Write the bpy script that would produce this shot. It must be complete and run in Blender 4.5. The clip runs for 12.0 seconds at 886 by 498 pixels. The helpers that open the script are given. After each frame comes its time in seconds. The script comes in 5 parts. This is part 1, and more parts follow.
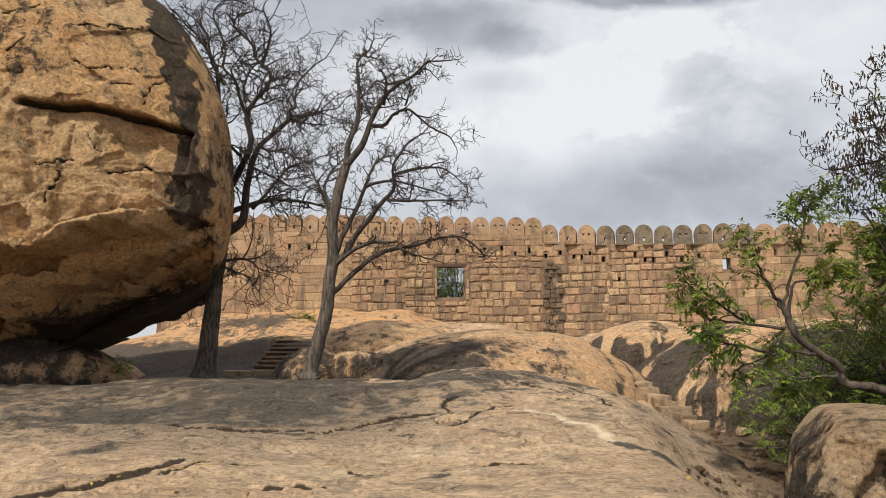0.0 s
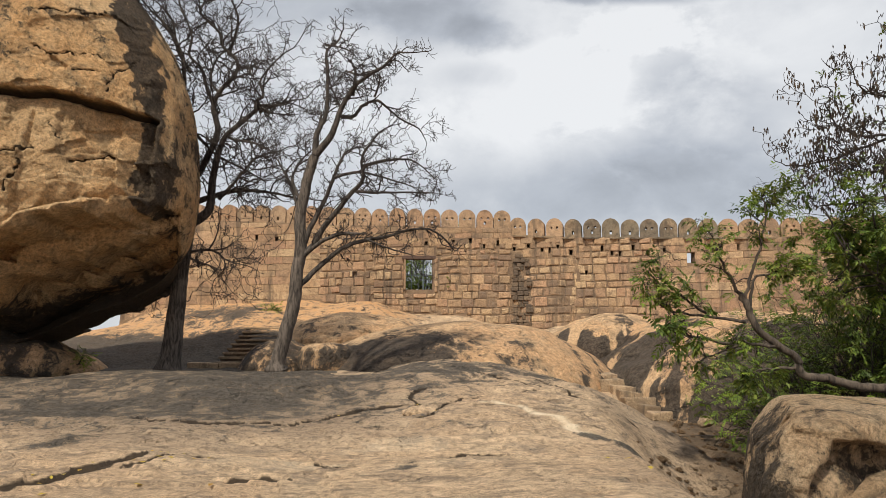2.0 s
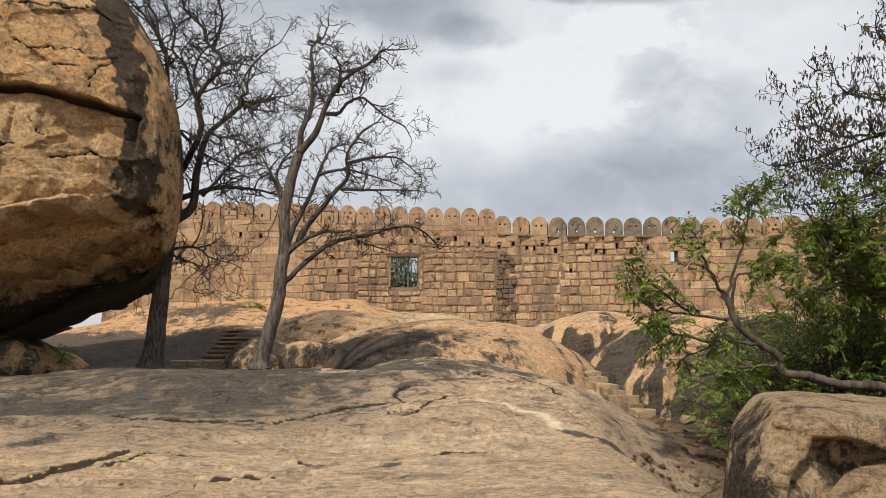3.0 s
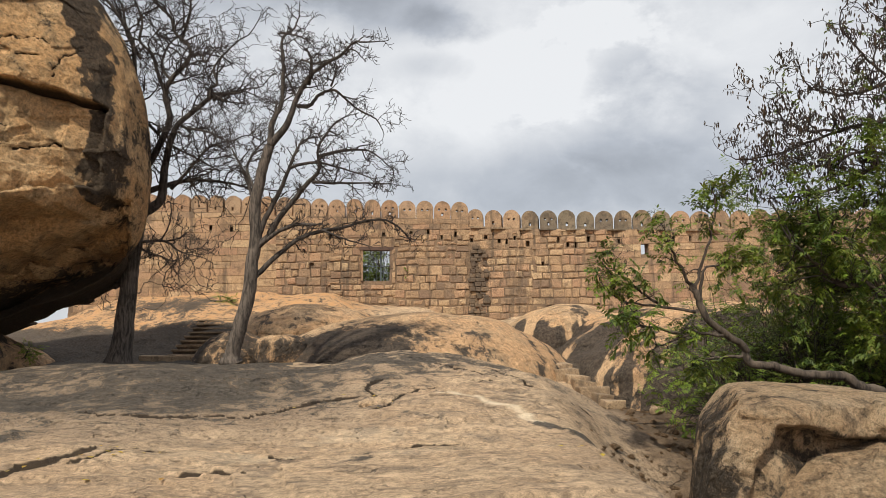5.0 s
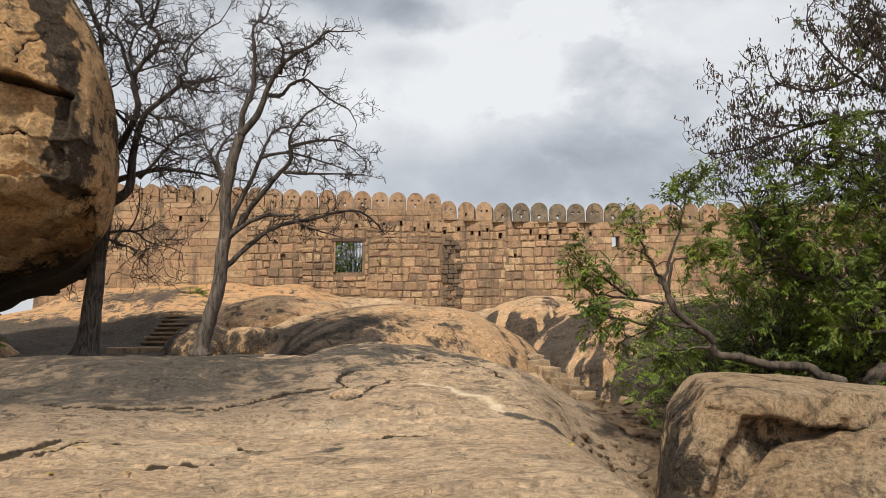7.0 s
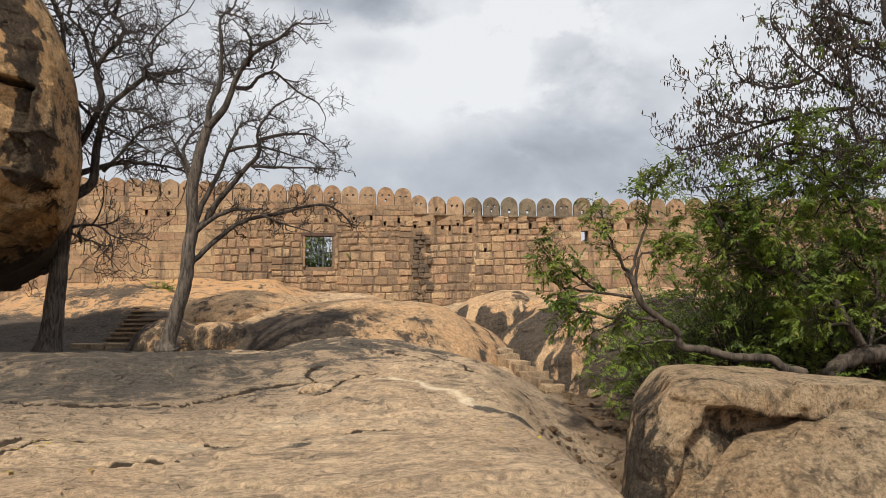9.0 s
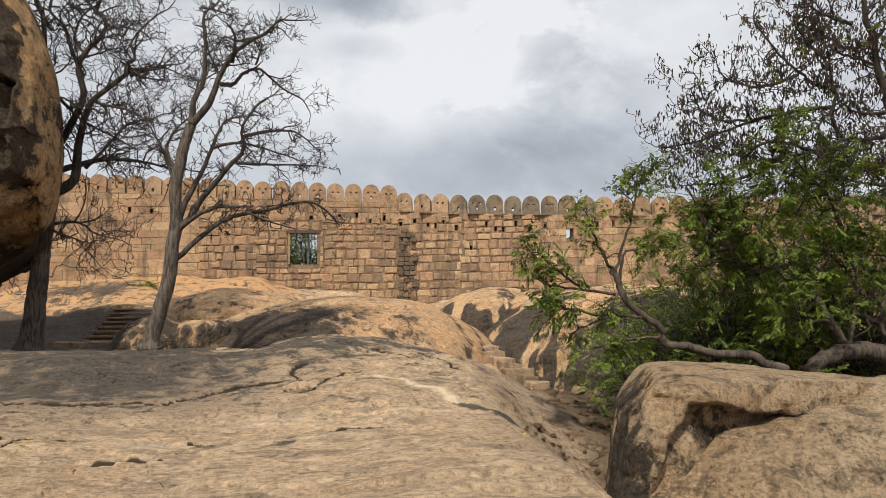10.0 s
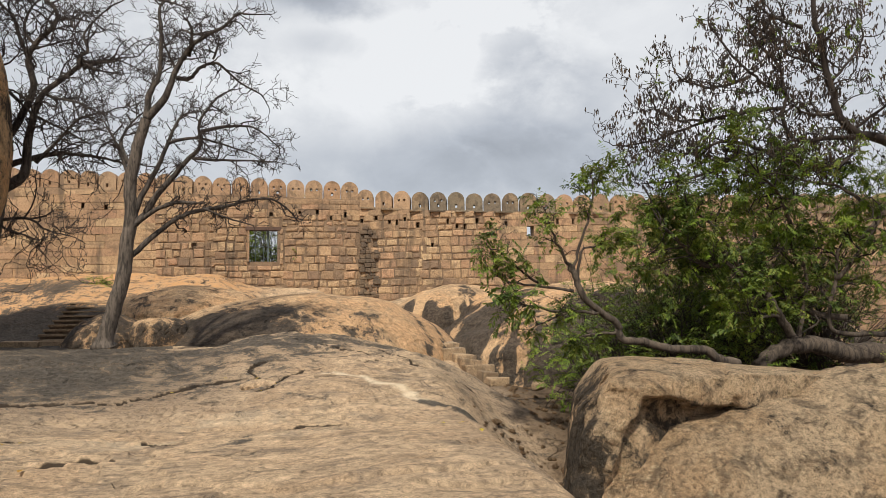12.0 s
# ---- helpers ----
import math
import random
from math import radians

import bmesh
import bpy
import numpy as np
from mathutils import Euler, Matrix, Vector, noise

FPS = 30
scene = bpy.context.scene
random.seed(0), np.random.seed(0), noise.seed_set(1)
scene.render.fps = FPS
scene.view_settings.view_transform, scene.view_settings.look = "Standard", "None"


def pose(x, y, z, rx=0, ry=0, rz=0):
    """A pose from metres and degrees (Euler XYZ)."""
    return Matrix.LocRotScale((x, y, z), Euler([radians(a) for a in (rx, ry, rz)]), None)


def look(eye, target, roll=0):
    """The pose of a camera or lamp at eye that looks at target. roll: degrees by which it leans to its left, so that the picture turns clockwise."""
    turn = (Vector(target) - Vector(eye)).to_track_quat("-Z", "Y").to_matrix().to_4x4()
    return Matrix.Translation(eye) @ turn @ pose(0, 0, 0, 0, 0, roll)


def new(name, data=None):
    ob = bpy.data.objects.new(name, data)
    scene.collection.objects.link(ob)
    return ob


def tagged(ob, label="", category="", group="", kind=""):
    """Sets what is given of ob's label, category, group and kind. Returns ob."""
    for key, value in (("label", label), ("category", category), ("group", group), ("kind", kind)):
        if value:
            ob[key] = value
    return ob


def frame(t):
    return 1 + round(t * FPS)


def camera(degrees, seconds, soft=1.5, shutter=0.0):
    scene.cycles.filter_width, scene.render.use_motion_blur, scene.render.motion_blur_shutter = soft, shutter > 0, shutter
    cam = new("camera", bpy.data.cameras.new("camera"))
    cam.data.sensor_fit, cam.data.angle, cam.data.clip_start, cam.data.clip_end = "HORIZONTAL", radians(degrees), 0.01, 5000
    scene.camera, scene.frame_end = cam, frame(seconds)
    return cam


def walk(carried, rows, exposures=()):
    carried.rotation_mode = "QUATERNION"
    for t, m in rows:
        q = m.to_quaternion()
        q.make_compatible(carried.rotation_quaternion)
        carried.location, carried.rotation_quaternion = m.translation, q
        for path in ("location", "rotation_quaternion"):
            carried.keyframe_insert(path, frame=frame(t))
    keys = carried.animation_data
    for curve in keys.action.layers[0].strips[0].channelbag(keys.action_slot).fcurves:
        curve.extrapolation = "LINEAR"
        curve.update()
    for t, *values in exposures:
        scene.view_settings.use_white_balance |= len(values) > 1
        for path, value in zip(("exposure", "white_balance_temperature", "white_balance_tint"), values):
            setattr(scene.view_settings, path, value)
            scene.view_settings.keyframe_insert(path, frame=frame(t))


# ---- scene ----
cam = camera(63.1, 12.0, 0.8)
EYE = 1.6
ROWS = [
    (0.0, 0.000, 0.000, 0.000, 0.00, 8.50, 0.00),
    (0.5, 0.004, -0.001, -0.001, -0.67, 8.33, 0.03),
    (1.0, 0.007, -0.003, -0.002, -1.29, 8.15, 0.01),
    (1.5, 0.010, -0.005, -0.002, -1.88, 8.01, 0.00),
    (2.0, 0.013, -0.007, -0.002, -2.48, 7.89, -0.04),
    (2.5, 0.016, -0.008, -0.002, -3.07, 7.80, -0.06),
    (3.0, 0.019, -0.008, -0.003, -3.67, 7.72, -0.03),
    (5.0, 0.039, -0.007, -0.006, -5.78, 7.19, 0.32),
    (5.5, 0.045, -0.007, -0.008, -6.26, 7.03, 0.35),
    (6.0, 0.051, -0.007, -0.009, -6.78, 6.87, 0.34),
    (6.5, 0.056, -0.007, -0.010, -7.32, 6.70, 0.34),
    (7.0, 0.062, -0.007, -0.010, -7.91, 6.53, 0.33),
    (9.0, 0.084, -0.011, -0.015, -10.21, 6.08, 0.60),
    (9.5, 0.090, -0.012, -0.016, -10.76, 5.98, 0.63),
    (10.0, 0.097, -0.014, -0.016, -11.32, 5.87, 0.70),
    (10.5, 0.106, -0.018, -0.016, -11.93, 5.76, 0.75),
    (11.0, 0.115, -0.024, -0.017, -12.60, 5.67, 0.83),
    (11.5, 0.125, -0.031, -0.019, -13.38, 5.61, 0.92),
    (12.0, 0.134, -0.039, -0.021, -14.30, 5.60, 0.97),
]
walk(cam, [(t, pose(x, y, EYE + z, 90 + pitch, roll, yaw)) for t, x, y, z, yaw, pitch, roll in ROWS])

# ---- light: hazy sun behind the viewer's left shoulder, under a broken cloud cover ----
SUN_TO = Vector((-0.28, -0.58, 0.77)).normalized()
sun_data = bpy.data.lights.new("sun", "SUN")
sun_data.energy, sun_data.angle, sun_data.color = 4.6, radians(2.5), (0.97, 0.90, 0.75)
sun = new("sun", sun_data)
sun.matrix_world = look((0, 0, 60), Vector((0, 0, 60)) - SUN_TO)


class Nodes:
    """Short hand for a node tree."""

    def __init__(self, tree):
        self.tree = tree
        tree.nodes.clear()

    def add(self, kind, props=None, **sockets):
        node = self.tree.nodes.new(kind)
        for key, value in (props or {}).items():
            setattr(node, key, value)
        for key, value in sockets.items():
            self.set(node, key.replace("_", " "), value)
        return node

    def set(self, node, key, value):
        socket = node.inputs[int(key[1:])] if key[0] == "i" and key[1:].isdigit() else node.inputs[key]
        if isinstance(value, bpy.types.NodeSocket):
            self.tree.links.new(value, socket)
        else:
            socket.default_value = value

    def math(self, op, a, b=0.0, clamp=False):
        return self.add("ShaderNodeMath", {"operation": op, "use_clamp": clamp}, i0=a, i1=b).outputs[0]

    def mix(self, fac, a, b, blend="MIX"):
        node = self.add("ShaderNodeMix", {"data_type": "RGBA", "blend_type": blend}, i0=fac, i6=a, i7=b)
        return node.outputs[2]

    def noise(self, vec, scale, detail=4.0, rough=0.6, warp=0.0):
        return self.add("ShaderNodeTexNoise", None, Vector=vec, Scale=scale, Detail=detail, Roughness=rough, Distortion=warp).outputs[0]

    def ramp(self, fac, lo, hi, a=0.0, b=1.0):
        return self.add("ShaderNodeMapRange", {"interpolation_type": "SMOOTHSTEP"}, i0=fac, i1=lo, i2=hi, i3=a, i4=b).outputs[0]

    def scaled(self, vec, xyz):
        return self.add("ShaderNodeVectorMath", {"operation": "MULTIPLY"}, i0=vec, i1=xyz).outputs[0]


def rgb(r, g, b):
    return (r, g, b, 1.0)


def build_world():
    world = bpy.data.worlds.new("sky")
    scene.world = world
    world.use_nodes = True
    n = Nodes(world.node_tree)
    coord = n.add("ShaderNodeTexCoord").outputs["Generated"]
    sky = n.add("ShaderNodeTexSky", {"sky_type": "NISHITA", "sun_disc": False, "sun_elevation": math.asin(SUN_TO.z),
                                     "sun_rotation": math.atan2(SUN_TO.x, SUN_TO.y), "dust_density": 2.0}).outputs[0]
    sky = n.mix(1.0, sky, rgb(0.1, 0.1, 0.1), "MULTIPLY")
    # the sky as a flat ceiling of cloud seen towards the wall: (x / y, z / y)
    split = n.add("ShaderNodeSeparateXYZ", None, Vector=coord)
    ahead = n.math("MAXIMUM", split.outputs[1], 0.08)
    across, up = n.math("DIVIDE", split.outputs[0], ahead), n.math("DIVIDE", split.outputs[2], ahead)
    flat = n.scaled(coord, (1.0, 1.0, 1.6))
    big = n.noise(flat, 2.4, 8.0, 0.55, 0.4)
    small = n.noise(flat, 9.0, 8.0, 0.6, 0.5)
    torn = n.math("ADD", n.math("MULTIPLY", n.math("SUBTRACT", n.noise(flat, 5.0, 10.0, 0.60, 0.2), 0.5), 2.2), n.math("MULTIPLY", n.math("SUBTRACT", n.noise(flat, 18.0, 8.0, 0.6, 0.2), 0.5), 0.9))

    def puff(cx, cz, rx, rz, soft):
        a, b = n.math("DIVIDE", n.math("SUBTRACT", across, cx), rx), n.math("DIVIDE", n.math("SUBTRACT", up, cz), rz)
        gap = n.math("SQRT", n.math("ADD", n.math("MULTIPLY", a, a), n.math("MULTIPLY", b, b)))
        return n.ramp(n.math("ADD", gap, torn), 1.0 + soft, 1.0 - soft)

    shade = n.math("ADD", 0.655, n.math("ADD", n.math("MULTIPLY", n.math("SUBTRACT", big, 0.5), 0.55), n.math("MULTIPLY", n.math("SUBTRACT", small, 0.5), 0.35)))
    for cx, cz, rx, rz, soft, amount in CLOUDS:
        shade = n.math("ADD", shade, n.math("MULTIPLY", puff(cx, cz, rx, rz, soft), amount))
    shade = n.math("MAXIMUM", n.math("MINIMUM", shade, 1.05), 0.0)
    cols = n.add("ShaderNodeValToRGB")
    cols.color_ramp.elements[0].position, cols.color_ramp.elements[0].color = 0.0, rgb(0.22, 0.235, 0.26)
    cols.color_ramp.elements[1].position, cols.color_ramp.elements[1].color = 1.0, rgb(0.93, 0.94, 0.95)
    mid = cols.color_ramp.elements.new(0.45)
    mid.color = rgb(0.52, 0.55, 0.60)
    n.set(cols, "Fac", shade)
    lit = n.mix(0.12, cols.outputs[0], sky)
    back = n.add("ShaderNodeBackground", None, Color=lit, Strength=1.0).outputs[0]
    n.tree.links.new(back, n.add("ShaderNodeOutputWorld").inputs[0])


# each bank of cloud: where it hangs, its half width and height, softness, and how much lighter or darker it is
CLOUDS = [
    (0.16, 0.40, 0.24, 0.13, 0.6, 0.30), (0.25, 0.38, 0.09, 0.08, 0.25, 0.20), (0.34, 0.47, 0.09, 0.045, 0.25, 0.26), (0.08, 0.30, 0.18, 0.06, 0.6, 0.12),
    (0.62, 0.42, 0.22, 0.16, 0.6, 0.28),
    (0.04, 0.475, 0.13, 0.048, 0.5, -0.46), (0.10, 0.46, 0.06, 0.03, 0.4, -0.20), (0.27, 0.535, 0.16, 0.030, 0.3, -0.55), (-0.16, 0.52, 0.22, 0.07, 0.6, -0.20), (0.09, 0.395, 0.06, 0.022, 0.4, -0.16),
    (0.43, 0.365, 0.15, 0.08, 0.22, -0.15), (0.42, 0.235, 0.30, 0.055, 0.7, -0.30), (0.34, 0.27, 0.10, 0.03, 0.4, -0.12), (0.47, 0.42, 0.07, 0.03, 0.3, 0.10),
]
build_world()


# ---- noise in bulk ----
def lattice(i, j, k, seed):
    h = (i.astype(np.int64) * 374761393 + j.astype(np.int64) * 668265263 + k.astype(np.int64) * 2147483647 + seed * 1274126177) & 0xFFFFFFFF
    h = ((h ^ (h >> 13)) * 1274126177) & 0xFFFFFFFF
    h = ((h ^ (h >> 16)) * 2246822519) & 0xFFFFFFFF
    return ((h ^ (h >> 15)) & 0xFFFFFF) / float(0xFFFFFF) * 2 - 1


def value_noise(p, seed=0):
    c = np.floor(p)
    f = p - c
    u = f * f * f * (f * (f * 6 - 15) + 10)
    i, j, k = (c[:, a].astype(np.int64) for a in range(3))
    out = 0.0
    for a in (0, 1):
        for b in (0, 1):
            for d in (0, 1):
                w = (u[:, 0] if a else 1 - u[:, 0]) * (u[:, 1] if b else 1 - u[:, 1]) * (u[:, 2] if d else 1 - u[:, 2])
                out = out + w * lattice(i + a, j + b, k + d, seed)
    return out


def fbm(p, scale, octaves=4, seed=0, gain=0.5):
    out, amp, q = np.zeros(len(p)), 1.0, p * scale
    for o in range(octaves):
        out += amp * value_noise(q, seed + o * 17)
        amp *= gain
        q = q * 2.03 + 11.3
    return out


def ridged(p, scale, octaves=4, seed=0):
    out, amp, q = np.zeros(len(p)), 1.0, p * scale
    for o in range(octaves):
        out += amp * (1 - 2 * np.abs(value_noise(q, seed + o * 13)))
        amp *= 0.5
        q = q * 2.1 + 7.7
    return out


def smooth(a, b, x):
    t = np.clip((x - a) / (b - a), 0, 1)
    return t * t * (3 - 2 * t)


def smax(a, b, k):
    h = np.clip(0.5 + 0.5 * (a - b) / k, 0, 1)
    return b * (1 - h) + a * h + k * h * (1 - h)


def line_gap(x, y, pts):
    """Distance from each (x, y) to a polyline."""
    best = np.full(len(x), 1e9)
    for (ax, ay), (bx, by) in zip(pts, pts[1:]):
        dx, dy = bx - ax, by - ay
        t = np.clip(((x - ax) * dx + (y - ay) * dy) / (dx * dx + dy * dy), 0, 1)
        best = np.minimum(best, np.hypot(x - ax - t * dx, y - ay - t * dy))
    return best


# ---- mesh helpers ----
def grid_faces(rows, cols, wrap=False):
    r, c = np.meshgrid(np.arange(rows - 1), np.arange(cols if wrap else cols - 1), indexing="ij")
    n = (c + 1) % cols
    return np.stack([r * cols + c, r * cols + n, (r + 1) * cols + n, (r + 1) * cols + c], -1).reshape(-1, 4)


def mesh_from(name, verts, faces, material, attrs=None, shade=True):
    me = bpy.data.meshes.new(name)
    me.from_pydata([tuple(v) for v in verts] if not isinstance(verts, np.ndarray) else verts.tolist(), [],
                   faces if not isinstance(faces, np.ndarray) else faces.tolist())
    for key, values in (attrs or {}).items():
        me.attributes.new(key, "FLOAT", "POINT").data.foreach_set("value", np.asarray(values, dtype=np.float32))
    if shade:
        me.polygons.foreach_set("use_smooth", np.ones(len(me.polygons), dtype=bool))
    if material:
        me.materials.append(material)
    me.update()
    return me


def under(ob, parent):
    ob.parent = parent
    return ob


def part(name, bm, material, parent, label="", smooth_faces=False):
    me = bpy.data.meshes.new(name)
    if smooth_faces:
        for f in bm.faces:
            f.smooth = True
    bm.to_mesh(me)
    bm.free()
    me.materials.append(material)
    ob = new(name, me)
    if parent is not None:
        ob.parent = parent
    if label:
        tagged(ob, label)
    return ob


def block(bm, x0, x1, y0, y1, z0, z1, bevel=0.02, jitter=0.0, rng=random):
    """A worn block."""
    made = bmesh.ops.create_cube(bm, size=1.0)["verts"]
    for v in made:
        v.co = Vector((x0 + (v.co.x + 0.5) * (x1 - x0), y0 + (v.co.y + 0.5) * (y1 - y0), z0 + (v.co.z + 0.5) * (z1 - z0)))
        v.co += Vector([rng.uniform(-jitter, jitter) for _ in range(3)])
    if bevel:
        edges = {e for v in made for e in v.link_edges}
        bmesh.ops.bevel(bm, geom=list(edges), offset=bevel, segments=2, affect="EDGES", profile=0.6)
    return made


# ---- materials ----
def rock_material(name, tan, warm, grey, dark, grain=1.0, streaks=True, relief=1.0, foliated=False):
    """Weathered granite: two tones, grey lichen, one attribute for dark stains and painted shade, one ('crack') for
    soil in cracks and ledge shade.
    """
    mat = bpy.data.materials.new(name)
    mat.use_nodes = True
    n = Nodes(mat.node_tree)
    co = n.add("ShaderNodeTexCoord").outputs["Object"]
    broad = n.noise(co, 0.45 * grain, 5, 0.6, 0.6)
    mid = n.noise(co, 2.3 * grain, 7, 0.68, 0.5)
    fine = n.noise(co, 13 * grain, 9, 0.78, 0.3)
    speck = n.noise(co, 60 * grain, 6, 0.9)
    col = n.mix(n.ramp(broad, 0.40, 0.60), tan, warm)
    col = n.mix(n.ramp(mid, 0.47, 0.64, 0.0, 0.85), col, grey)
    col = n.mix(n.ramp(fine, 0.38, 0.50, 0.70, 0.0), col, rgb(*(c * 0.36 for c in grey[:3])))
    col = n.mix(n.ramp(fine, 0.53, 0.64, 0.0, 0.55), col, rgb(*(min(1, c * 1.45) for c in tan[:3])))
    col = n.mix(n.ramp(speck, 0.42, 0.52, 0.65, 0.0), col, rgb(*(c * 0.33 for c in tan[:3])))
    if foliated:
        lay = n.noise(n.scaled(co, (0.9, 4.5, 4.5)), 1.0, 7, 0.7, 0.8)
        col = n.mix(n.ramp(lay, 0.36, 0.46, 0.60, 0.0), col, rgb(*(c * 0.55 for c in grey[:3])))
        col = n.mix(n.ramp(lay, 0.56, 0.68, 0.0, 0.45), col, rgb(*(min(1, c * 1.3) for c in tan[:3])))
    mottle = n.noise(co, 6.5 * grain, 7, 0.74, 0.2)
    col = n.mix(n.ramp(mottle, 0.34, 0.49, 0.50, 0.0), col, rgb(*(c * 0.5 for c in warm[:3])))
    col = n.mix(n.ramp(mottle, 0.54, 0.66, 0.0, 0.40), col, rgb(*(min(1, c * 1.35) for c in tan[:3])))
    weather = n.add("ShaderNodeAttribute", {"attribute_name": "weather"}).outputs["Fac"]
    col = n.mix(n.math("MULTIPLY", weather, n.ramp(mid, 0.36, 0.60, 1.0, 0.45)), col, n.mix(n.ramp(fine, 0.40, 0.58), rgb(*(c * 0.42 for c in grey[:3])), rgb(*(c * 0.95 for c in grey[:3]))))
    bleach = n.add("ShaderNodeAttribute", {"attribute_name": "bleach"}).outputs["Fac"]
    col = n.mix(n.math("MULTIPLY", bleach, n.ramp(mid, 0.35, 0.6, 0.4, 0.9)), col, rgb(0.80, 0.66, 0.48))
    iron = n.add("ShaderNodeAttribute", {"attribute_name": "iron"}).outputs["Fac"]
    col = n.mix(n.math("MULTIPLY", iron, n.ramp(mid, 0.35, 0.6, 0.95, 0.5)), col, rgb(0.52, 0.285, 0.13))
    pat_shade = n.add("ShaderNodeAttribute", {"attribute_name": "stain_shade"}).outputs["Fac"]
    torn = n.math("ADD", pat_shade, n.math("MULTIPLY", n.math("SUBTRACT", mid, 0.5), 2.0))
    torn = n.math("ADD", torn, n.math("MULTIPLY", n.math("SUBTRACT", fine, 0.5), 2.0))
    torn = n.math("ADD", torn, n.math("MULTIPLY", n.math("SUBTRACT", speck, 0.5), 1.2))
    if streaks:
        run = n.noise(n.scaled(co, (3.0, 3.0, 0.25)), 1.0, 5, 0.65)
        torn = n.math("ADD", torn, n.math("MULTIPLY", n.math("SUBTRACT", run, 0.5), 1.1))
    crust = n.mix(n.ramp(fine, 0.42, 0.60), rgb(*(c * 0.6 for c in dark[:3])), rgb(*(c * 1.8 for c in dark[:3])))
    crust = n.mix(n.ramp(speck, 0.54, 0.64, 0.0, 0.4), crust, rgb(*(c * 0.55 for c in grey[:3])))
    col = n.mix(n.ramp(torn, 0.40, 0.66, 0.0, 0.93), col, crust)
    soil = n.add("ShaderNodeAttribute", {"attribute_name": "soil"}).outputs["Fac"]
    col = n.mix(n.math("MULTIPLY", soil, n.ramp(mid, 0.3, 0.55, 1.0, 0.7)), col, n.mix(fine, rgb(0.035, 0.024, 0.016), rgb(0.14, 0.09, 0.055)))
    crk = n.add("ShaderNodeAttribute", {"attribute_name": "crack"}).outputs["Fac"]
    col = n.mix(n.ramp(crk, 0.10, 0.55, 0.0, 0.94), col, rgb(0.035, 0.024, 0.016))
    bsdf = n.add("ShaderNodeBsdfPrincipled", None, Base_Color=col, Roughness=n.ramp(fine, 0.3, 0.7, 0.75, 0.97))
    n.set(bsdf, "Specular IOR Level", 0.2)
    high = n.math("ADD", n.math("MULTIPLY", mid, 0.9), n.math("ADD", n.math("MULTIPLY", fine, 0.62), n.math("MULTIPLY", speck, 0.16)))
    high = n.math("ADD", high, n.math("MULTIPLY", mottle, 0.5))
    crackle = n.add("ShaderNodeTexVoronoi", {"feature": "DISTANCE_TO_EDGE"}, Vector=n.add("ShaderNodeVectorMath", {"operation": "ADD"}, i0=n.scaled(co, (0.5, 1.1, 1.3)), i1=n.scaled(n.add("ShaderNodeTexNoise", None, Vector=co, Scale=1.7, Detail=6.0).outputs[1], (1.5, 1.5, 1.5))).outputs[0], Scale=1.4 * grain)
    split = n.math("MULTIPLY", n.ramp(crackle.outputs[0], 0.030, 0.0), n.ramp(mid, 0.50, 0.56))
    high = n.math("SUBTRACT", high, n.math("MULTIPLY", split, 0.8))
    bump = n.add("ShaderNodeBump", None, Strength=1.0, Distance=0.10 * relief, Height=high).outputs[0]
    n.set(bsdf, "Normal", bump)
    n.tree.links.new(bsdf.outputs[0], n.add("ShaderNodeOutputMaterial").inputs[0])
    return mat


def stone_material(name, tones, dirt, joint=False):
    """Dressed fort stone; each piece takes its own tone."""
    mat = bpy.data.materials.new(name)
    mat.use_nodes = True
    n = Nodes(mat.node_tree)
    co = n.add("ShaderNodeTexCoord").outputs["Object"]
    pos = n.add("ShaderNodeNewGeometry").outputs["Position"]
    pick = n.math("FRACT", n.math("ADD", n.add("ShaderNodeObjectInfo").outputs["Random"], n.add("ShaderNodeNewGeometry").outputs["Random Per Island"]))
    ramp = n.add("ShaderNodeValToRGB")
    el = ramp.color_ramp.elements
    el[0].color, el[1].color = tones[0], tones[-1]
    for i, tone in enumerate(tones[1:-1], 1):
        el.new(i / (len(tones) - 1)).color = tone
    n.set(ramp, "Fac", pick)
    wide = n.noise(pos, 0.55, 5, 0.6, 0.5)
    mid = n.noise(pos, 4.5, 5, 0.65)
    fine = n.noise(pos, 38, 4, 0.7)
    col = n.mix(n.ramp(wide, 0.46, 0.60, 0.0, 0.4), ramp.outputs[0], rgb(0.46, 0.305, 0.18))
    col = n.mix(n.ramp(n.noise(pos, 0.8, 6, 0.7, 0.8), 0.50, 0.62, 0.0, 0.62), col, rgb(0.14, 0.10, 0.072))
    col = n.mix(n.ramp(mid, 0.48, 0.62, 0.0, 0.5), col, dirt)
    col = n.mix(n.ramp(fine, 0.40, 0.52, 0.6, 0.0), col, rgb(0.11, 0.075, 0.05))
    drip = n.noise(n.scaled(pos, (2.4, 2.4, 0.22)), 1.0, 5, 0.65)
    col = n.mix(n.ramp(drip, 0.52, 0.68, 0.0, 0.7), col, rgb(0.11, 0.085, 0.065))
    bsdf = n.add("ShaderNodeBsdfPrincipled", None, Base_Color=col, Roughness=0.9)
    n.set(bsdf, "Specular IOR Level", 0.2)
    high = n.math("ADD", n.math("MULTIPLY", mid, 1.3), n.math("MULTIPLY", fine, 0.6))
    n.set(bsdf, "Normal", n.add("ShaderNodeBump", None, Strength=0.8, Distance=0.05, Height=high).outputs[0])
    n.tree.links.new(bsdf.outputs[0], n.add("ShaderNodeOutputMaterial").inputs[0])
    return mat


